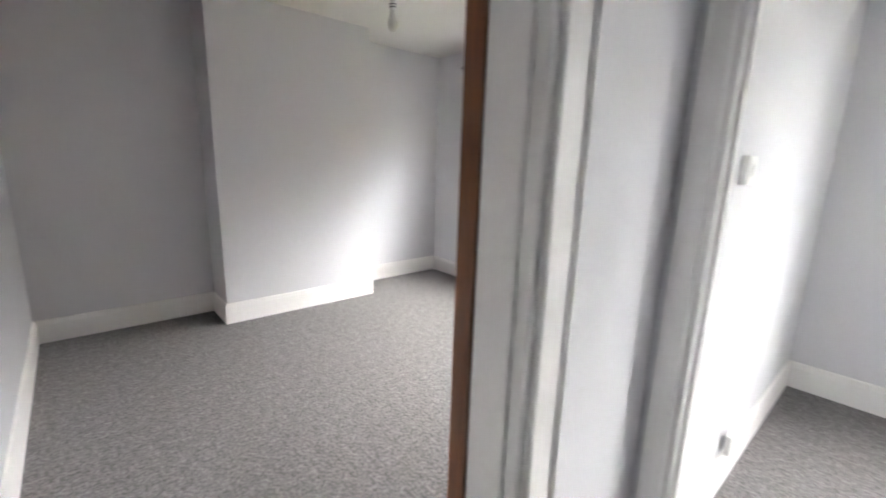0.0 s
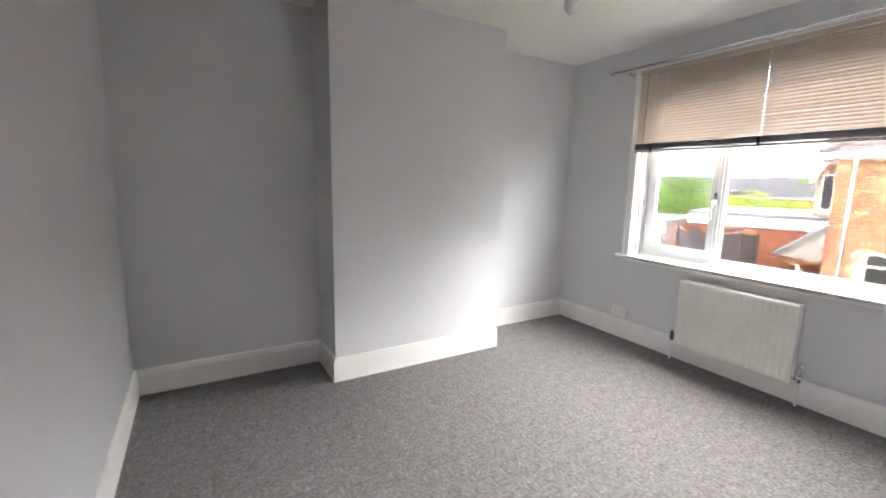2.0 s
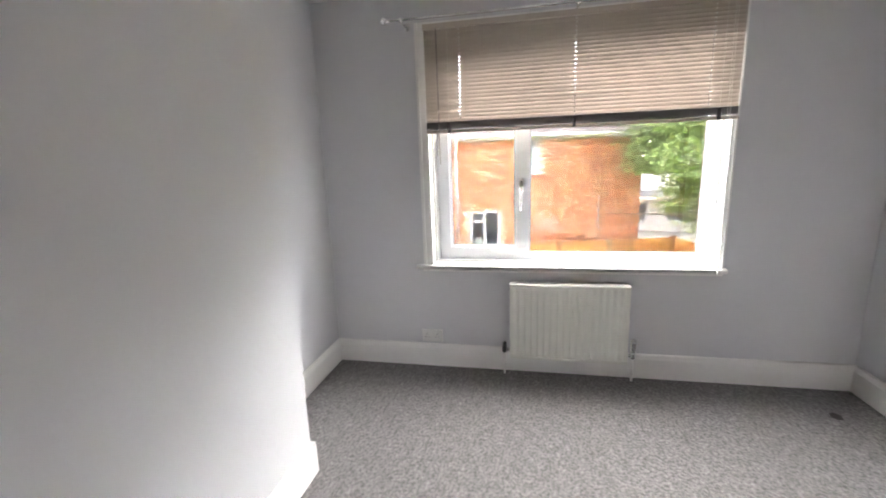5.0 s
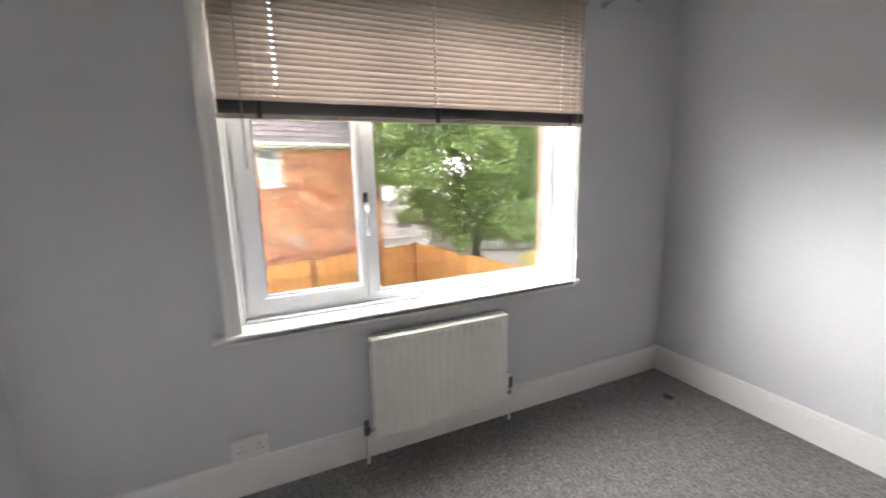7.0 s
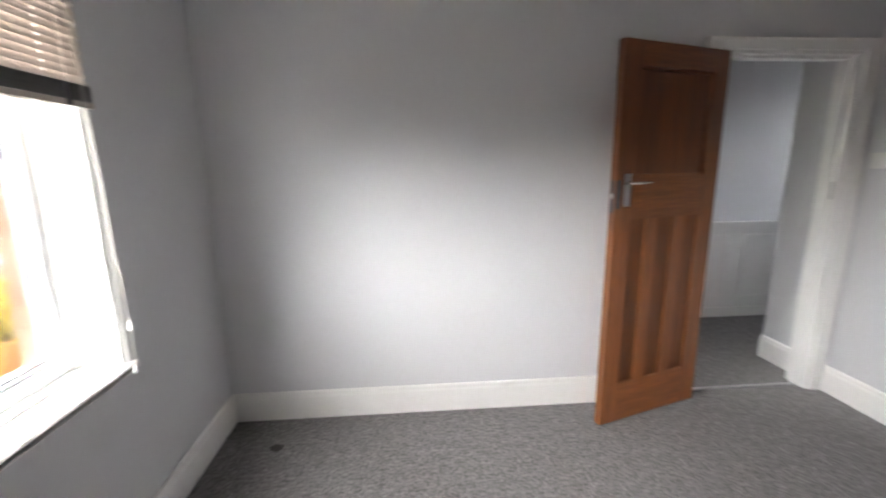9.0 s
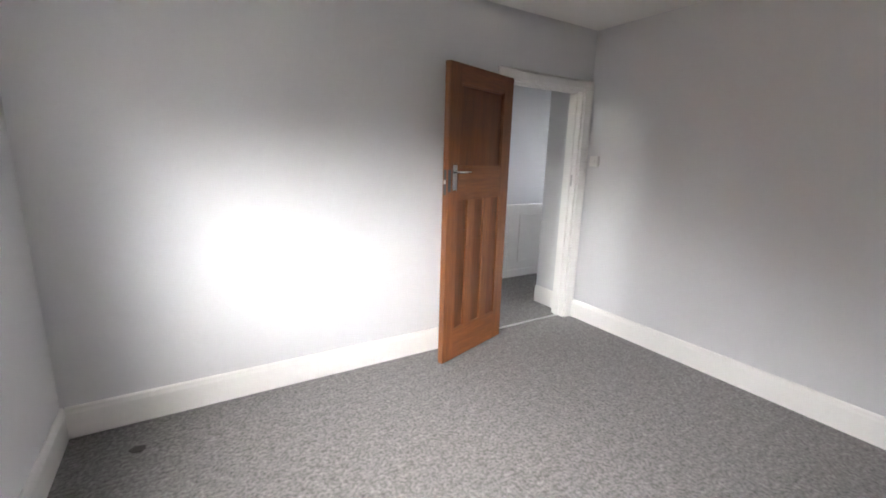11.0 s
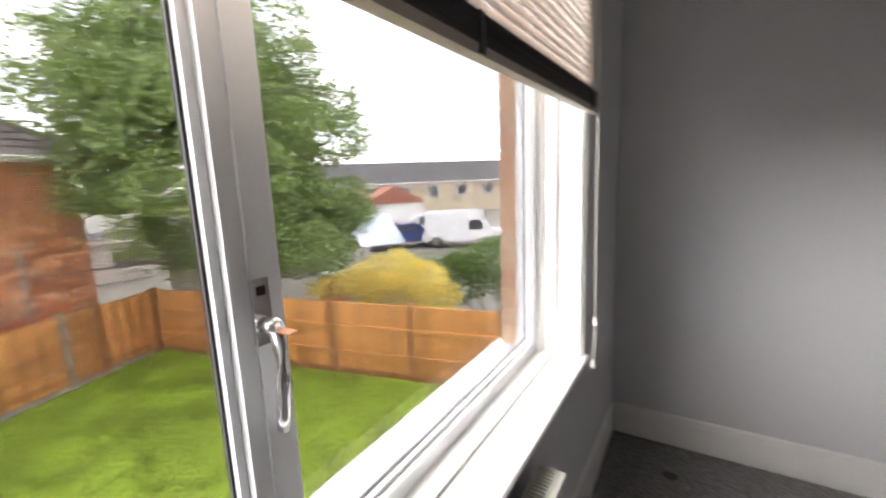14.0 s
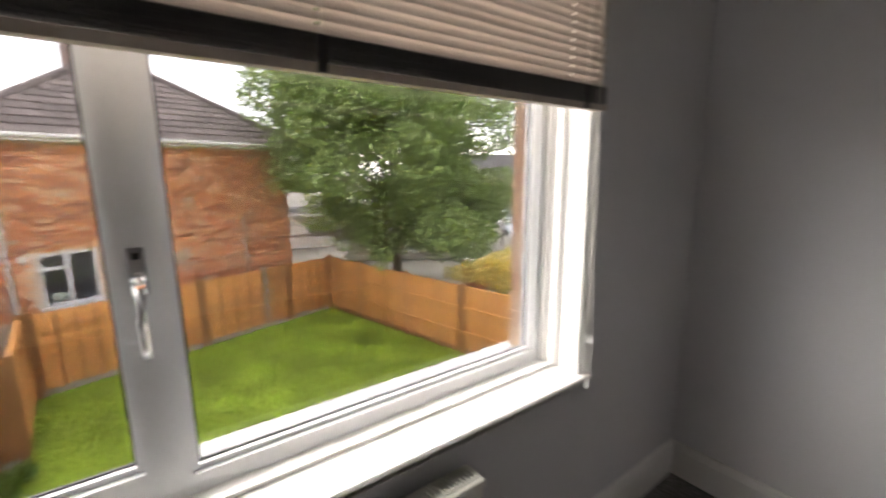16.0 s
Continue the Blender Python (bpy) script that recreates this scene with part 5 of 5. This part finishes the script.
shrub("golden_shrub", (9.3, -5.1, G + 0.2), [(0, 0, 1.75, 0.95, 0.7, 0.55), (0.75, 0.3, 1.5, 0.6, 0.6, 0.4), (-0.75, -0.1, 1.65, 0.7, 0.6, 0.45), (0.1, 0.45, 1.6, 0.8, 0.35, 0.35), (1.3, 0.6, 1.45, 0.55, 0.4, 0.32), (1.75, 0.8, 1.4, 0.35, 0.3, 0.22), (-1.35, 0.1, 1.35, 0.5, 0.5, 0.4), (0.3, -0.2, 1.0, 1.1, 0.7, 0.7)], 9000, 0.055, YELLOWLEAF, "golden yellow shrub spilling over the fence", 31)
shrub("green_shrub", (8.0, -8.1, G), [(0, 0, 1.6, 1.2, 1.0, 0.9), (0.9, 0.2, 1.3, 0.9, 0.8, 0.8), (-0.9, 0.3, 1.5, 0.9, 0.9, 0.9), (1.9, 0.2, 1.2, 0.8, 0.7, 0.7)], 6000, 0.07, HEDGELEAF, "dense green shrub beside the parked cars", 32)
for i, (x, y, h, mt) in enumerate(((25.0, 9.2, 1.9, LIMELEAF), (24.6, 11.0, 2.2, LIMELEAF), (24.2, 13.0, 1.9, HEDGELEAF), (23.8, 15.2, 2.3, HEDGELEAF), (30.0, 17.5, 3.4, HEDGELEAF), (49.0, 16.5, 3.6, HEDGELEAF))):
    one = shrub("hedge_shrub", (x, y, G), [(0, 0, h + 0.6, 1.3, 1.2, 1.1), (0.2, 0.9, h + 0.3, 1.1, 1.0, 1.0), (0, -0.9, h + 0.4, 1.1, 1.0, 0.9), (0, 0, h - 0.6, 1.4, 1.5, 1.2)], 2200, 0.12, mt, "bright leafy hedge shrub beyond the garages" if mt is LIMELEAF else "green leafy shrub beyond the garages", 40 + i)
    tagged(one, group="hedge shrubs beyond the garages")


# ---- farther buildings and the yard ----
def gabled_house(name, m, w, d, eaves, ridge, wall_mat, roof_mat, label, windows=(), chim=False):
    """A plain house: local y along the front, x deeper; windows as (y, z, width, height) on the front."""
    top = thing(name, m, label, "house")
    part("wall", boxes((0, -w / 2, -0.2, d, w / 2, eaves), bevel=0.01), wall_mat, top)
    bm = bmesh.new()
    v = [bm.verts.new(p) for p in ((-0.35, -w / 2 - 0.3, eaves), (-0.35, w / 2 + 0.3, eaves), (d / 2, w / 2 + 0.3, ridge), (d / 2, -w / 2 - 0.3, ridge), (d + 0.35, w / 2 + 0.3, eaves), (d + 0.35, -w / 2 - 0.3, eaves))]
    for f in ((0, 3, 2, 1), (3, 5, 4, 2), (0, 1, 4, 5), (0, 5, 3), (1, 2, 4)):
        bm.faces.new([v[i] for i in f])
    bmesh.ops.recalc_face_normals(bm, faces=bm.faces[:])
    rf = part("roof", bm, roof_mat, top)
    bm = bmesh.new()
    n = 12
    for i in range(n):
        t0 = i / n
        x, z = -0.35 + (d / 2 + 0.35) * t0, eaves + (ridge - eaves) * t0
        box(bm, x - 0.02, -w / 2 - 0.3, z + 0.01, x + 0.12, w / 2 + 0.3, z + 0.06)
    part("tile_course", bm, roof_mat, rf)
    part("gutter", boxes((-0.45, -w / 2 - 0.3, eaves - 0.1, -0.35, w / 2 + 0.3, eaves + 0.02)), WHITEWASH, top)
    for y, z, a, b in windows:
        win = part("window", boxes((-0.05, y - a / 2, z, 0.0, y + a / 2, z + b), bevel=0.01), UPVC, top, "white framed window")
        part("pane", boxes((-0.06, y - a / 2 + 0.08, z + 0.08, -0.051, y - 0.04, z + b - 0.08)), DARKGLASS, win)
        part("pane", boxes((-0.06, y + 0.04, z + 0.08, -0.051, y + a / 2 - 0.08, z + b - 0.08)), DARKGLASS, win)
        part("sill", boxes((-0.12, y - a / 2 - 0.05, z - 0.08, -0.0, y + a / 2 + 0.05, z)), WHITEWASH, win)
    if chim:
        part("chimney", boxes((d / 2 - 0.4, w / 2 - 1.4, ridge - 0.8, d / 2 + 0.4, w / 2 - 0.5, ridge + 0.9), bevel=0.02), DARKBRICKS, rf)
    return top


FARBRICK = surface("distant_red_brick", (0.36, 0.15, 0.09), 0.9, fine=12, fine_amt=0.15, coarse=1, coarse_amt=0.12, bump=0.1)
GREYROOF = surface("distant_grey_roof", (0.15, 0.145, 0.145), 0.9, fine=6, fine_amt=0.15, coarse=0.6, coarse_amt=0.15, bump=0.1)
gabled_house("terraced_house", pose(31.5, -36.2, G, 0, 0, -38), 26, 7, 3.6, 6.0, RENDER_CREAM, GREYROOF, "long terrace with a dark grey roof across the yard", [(y, 1.9, 1.3, 1.3) for y in (-10, -6.5, -3, 0.5, 4, 7.5, 11)], False)
gabled_house("small_bungalow", pose(26.3, -30.2, G, 0, 0, 50), 4.2, 5, 2.0, 3.45, WHITEWASH, TERRACOTTA, "white bungalow with a red clay tile roof", [(-1.0, 0.7, 1.2, 1.0), (1.1, 0.7, 1.0, 1.0)], False)
gabled_house("brick_semi", pose(32.0, 21.0, G, 0, 0, 28), 9, 8, 3.5, 4.9, FARBRICK, GREYROOF, "red brick house with white windows beyond the garages", [(-2.8, 2.1, 1.7, 1.2), (1.8, 2.1, 1.7, 1.2)], False)
gabled_house("brick_semi", pose(40.0, 14.0, G, 0, 0, 20), 8, 8, 3.3, 4.5, FARBRICK, GREYROOF, "red brick house with white windows beyond the hedge", [(-2.2, 1.9, 1.6, 1.2), (2, 1.9, 1.6, 1.2)], False)
gabled_house("distant_house", pose(60.0, 20.0, G, 0, 0, 18), 9, 8, 3.8, 5.4, FARBRICK, GREYROOF, "distant red brick house under a grey roof", [(-2, 2.4, 1.6, 1.1), (2, 2.4, 1.6, 1.1)])
gabled_house("distant_house", pose(62.0, 33.0, G, 0, 0, 26), 14, 8, 3.6, 5.4, FARBRICK, GREYROOF, "distant red brick terrace under a grey roof", [(-4, 2.2, 1.6, 1.1), (0, 2.2, 1.6, 1.1), (4, 2.2, 1.6, 1.1)])
gabled_house("white_house", pose(26.0, -4.6, G, 0, 0, -12), 5, 6, 1.9, 2.0, WHITEWASH, GREYROOF, "low white building with dark windows behind the tree", [(-1.4, 0.5, 1.0, 1.1), (0.5, 0.5, 1.0, 1.1)], False)

cabin = thing("boarded_cabin", pose(19.6, -8.3, G, 0, 0, -28), "grey boarded cabin with dark windows under the tree", "cabin")
bm = bmesh.new()
for i in range(9):
    prism(bm, [(-0.02, i * 0.16), (0.0, i * 0.16), (0.0, i * 0.16 + 0.165), (-0.006, i * 0.16 + 0.165)], "y", -3.0, 3.0)
part("boarding", bm, GREYWOOD, cabin, "pale grey lapped boards")
part("wall", boxes((0.001, -3.0, 0, 3.0, 3.0, 1.45)), GREYWOOD, cabin)
for y in (-2.1, -0.2, 1.6):
    win = part("window", boxes((-0.05, y - 0.45, 0.35, -0.0, y + 0.45, 1.2), bevel=0.01), UPVC, cabin, "white framed window")
    part("pane", boxes((-0.06, y - 0.38, 0.42, -0.051, y + 0.38, 1.13)), DARKGLASS, win)
bm = bmesh.new()
for i in range(8):
    prism(bm, [(-0.3 + i * 0.25, 1.45 + i * 0.07), (-0.05 + i * 0.25, 1.45 + i * 0.07), (-0.05 + i * 0.25, 1.53 + i * 0.07), (-0.3 + i * 0.25, 1.5 + i * 0.07)], "y", -3.2, 3.2)
part("roof", bm, SLATE, cabin, "grey felt roof in courses")


def car(name, m, paint, label, length=4.2, height=1.45, van=False):
    top = thing(name, m, label, "van" if van else "car", "vehicles in the yard")
    h = height
    prof = [(-length / 2, 0.35), (-length / 2, 0.8), (-length / 2 + 0.15, 0.9), (-length / 2 + 1.0, 1.0), (-length / 2 + 1.6, h), (length / 2 - (0.2 if van else 0.9), h), (length / 2 - 0.1, 0.95), (length / 2, 0.8), (length / 2, 0.35)]
    bm = bmesh.new()
    prism(bm, prof, "y", -0.85, 0.85)
    part("body", soften(bm, 0.06), paint, top)
    for y0, y1 in ((-0.856, -0.85), (0.85, 0.856)):
        part("side_window", boxes((-length / 2 + 1.5, y0, 1.02, -length / 2 + 2.3 if van else length / 2 - 1.0, y1, h - 0.12 if not van else 1.6)), DARKGLASS, top)
    bm = bmesh.new()
    prism(bm, [(-length / 2 + 1.0, 1.03), (-length / 2 + 0.98, 1.05), (-length / 2 + 1.5, h - 0.06), (-length / 2 + 1.53, h - 0.08)], "y", -0.75, 0.75)
    part("windscreen", bm, DARKGLASS, top)
    for x in (-length / 2 + 0.8, length / 2 - 0.8):
        for y in (-0.8, 0.8):
            bm = bmesh.new()
            lathe(bm, [(0.2, -0.1), (0.32, -0.09), (0.32, 0.09), (0.2, 0.1)], 16, pose(x, y, 0.32, 90, 0, 0))
            wheel = part("wheel", bm, TYRE, top)
            bm = bmesh.new()
            lathe(bm, [(0.19, -0.115), (0.19, 0.115)], 12, pose(x, y, 0.32, 90, 0, 0))
            part("rim", bm, STEEL, wheel)


car("white_van", pose(15.2, -19.6, G, 0, 0, 25), WHITECAR, "white van parked in the yard", 5.0, 2.1, True)
car("white_car", pose(18.6, -22.0, G, 0, 0, 10), WHITECAR, "white car parked in the yard", 4.4, 1.6)
car("blue_car", pose(18.6, -18.2, G, 0, 0, 40), BLUECAR, "dark blue car parked in the yard")
car("white_car", pose(22.0, -19.0, G, 0, 0, 60), WHITECAR, "white car parked near the bungalow")
car("white_van", pose(12.0, -23.5, G, 0, 0, 35), WHITECAR, "white van parked at the back of the yard", 5.0, 2.1, True)
lean = thing("glazed_shelter", pose(18.0, -14.6, G, 0, 0, -30), "lean-to shelter with a pale blue sheet roof", "shelter")
ob = part("roof_sheet", boxes((-1.3, -1.2, 0, 1.3, 1.2, 0.04), bevel=0.01), TARP, lean, "pale blue translucent sheets")
ob.matrix_basis = pose(0, 0, 1.45, 0, -32, 0)
for y in (-1.1, -0.4, 0.4, 1.1):
    ob = part("roof_bar", boxes((-1.3, -0.03, 0.04, 1.3, 0.03, 0.08)), WHITEWASH, lean)
    ob.matrix_basis = pose(0, 0, 1.45, 0, -32, 0) @ pose(0, y, 0)
for x, z in ((-1.0, 0.85), (1.0, 2.0)):
    for y in (-1.1, 1.1):
        part("post", boxes((x - 0.04, y - 0.04, 0, x + 0.04, y + 0.04, z)), GREYWOOD, lean)
skip = thing("yellow_machine", pose(18.9, -16.4, G, 0, 0, 20), "yellow machine parked in the yard", "machine")
part("body", boxes((-0.6, -0.5, 0.3, 0.6, 0.5, 1.0), (-0.3, -0.4, 1.0, 0.4, 0.4, 1.3), bevel=0.06), YELLOWPAINT, skip)
part("track", boxes((-0.7, -0.55, 0, 0.7, -0.35, 0.32), (-0.7, 0.35, 0, 0.7, 0.55, 0.32), bevel=0.05), TYRE, skip)
bin_ = thing("red_bin", pose(14.0, -7.6, G), "dark red storage bin behind the fence", "bin")
part("body", boxes((-0.35, -0.35, 0, 0.35, 0.35, 0.95), bevel=0.04), REDPAINT, bin_)
part("lid", boxes((-0.38, -0.38, 0.95, 0.38, 0.38, 1.02), bevel=0.02), WHITEWASH, bin_, "pale lid")

# ---- our own outer brickwork round the window ----
outer = fixed("wall_outer", boxes((XO - 0.1, -3.2, G, XO - 0.004, YN + 0.15, WZ0 - 0.05), (XO - 0.1, -3.2, WZ1, XO - 0.004, YN + 0.15, 3.2), (XO - 0.1, WY1 - 0.02, WZ0 - 0.05, XO - 0.004, YN + 0.15, WZ1),
                                  (XO - 0.1, R2Y1, WZ0 - 0.05, XO - 0.004, WY0 + 0.034, WZ1), (XO - 0.1, -3.2, WZ0 - 0.05, XO - 0.004, R2Y0, WZ1)), MORTAR, "buff and red brick outer wall", "wall")
first = None
for side in (0, 1):
    z, i = WZ0 + 0.03, 0
    while z < WZ1 - 0.05:
        deep = 0.1025
        y = WY0 + 0.052 if side == 0 else WY1 - 0.027
        for k in range(3):
            yy = y - (k + 1) * 0.2275 + (0.11 if i % 2 and k else 0) if side == 0 else y + k * 0.2275
            m = pose(XO - 0.0995, yy, z)
            if first is None:
                first = part("brick", boxes((0, 0.004, 0.004, deep, 0.2155, 0.071), bevel=0.003), BUFFBRICK, outer)
                first.matrix_basis = m
            elif not (i % 2 and k == 2):
                share("brick", first.data, outer, m)
        z += 0.075
        i += 1
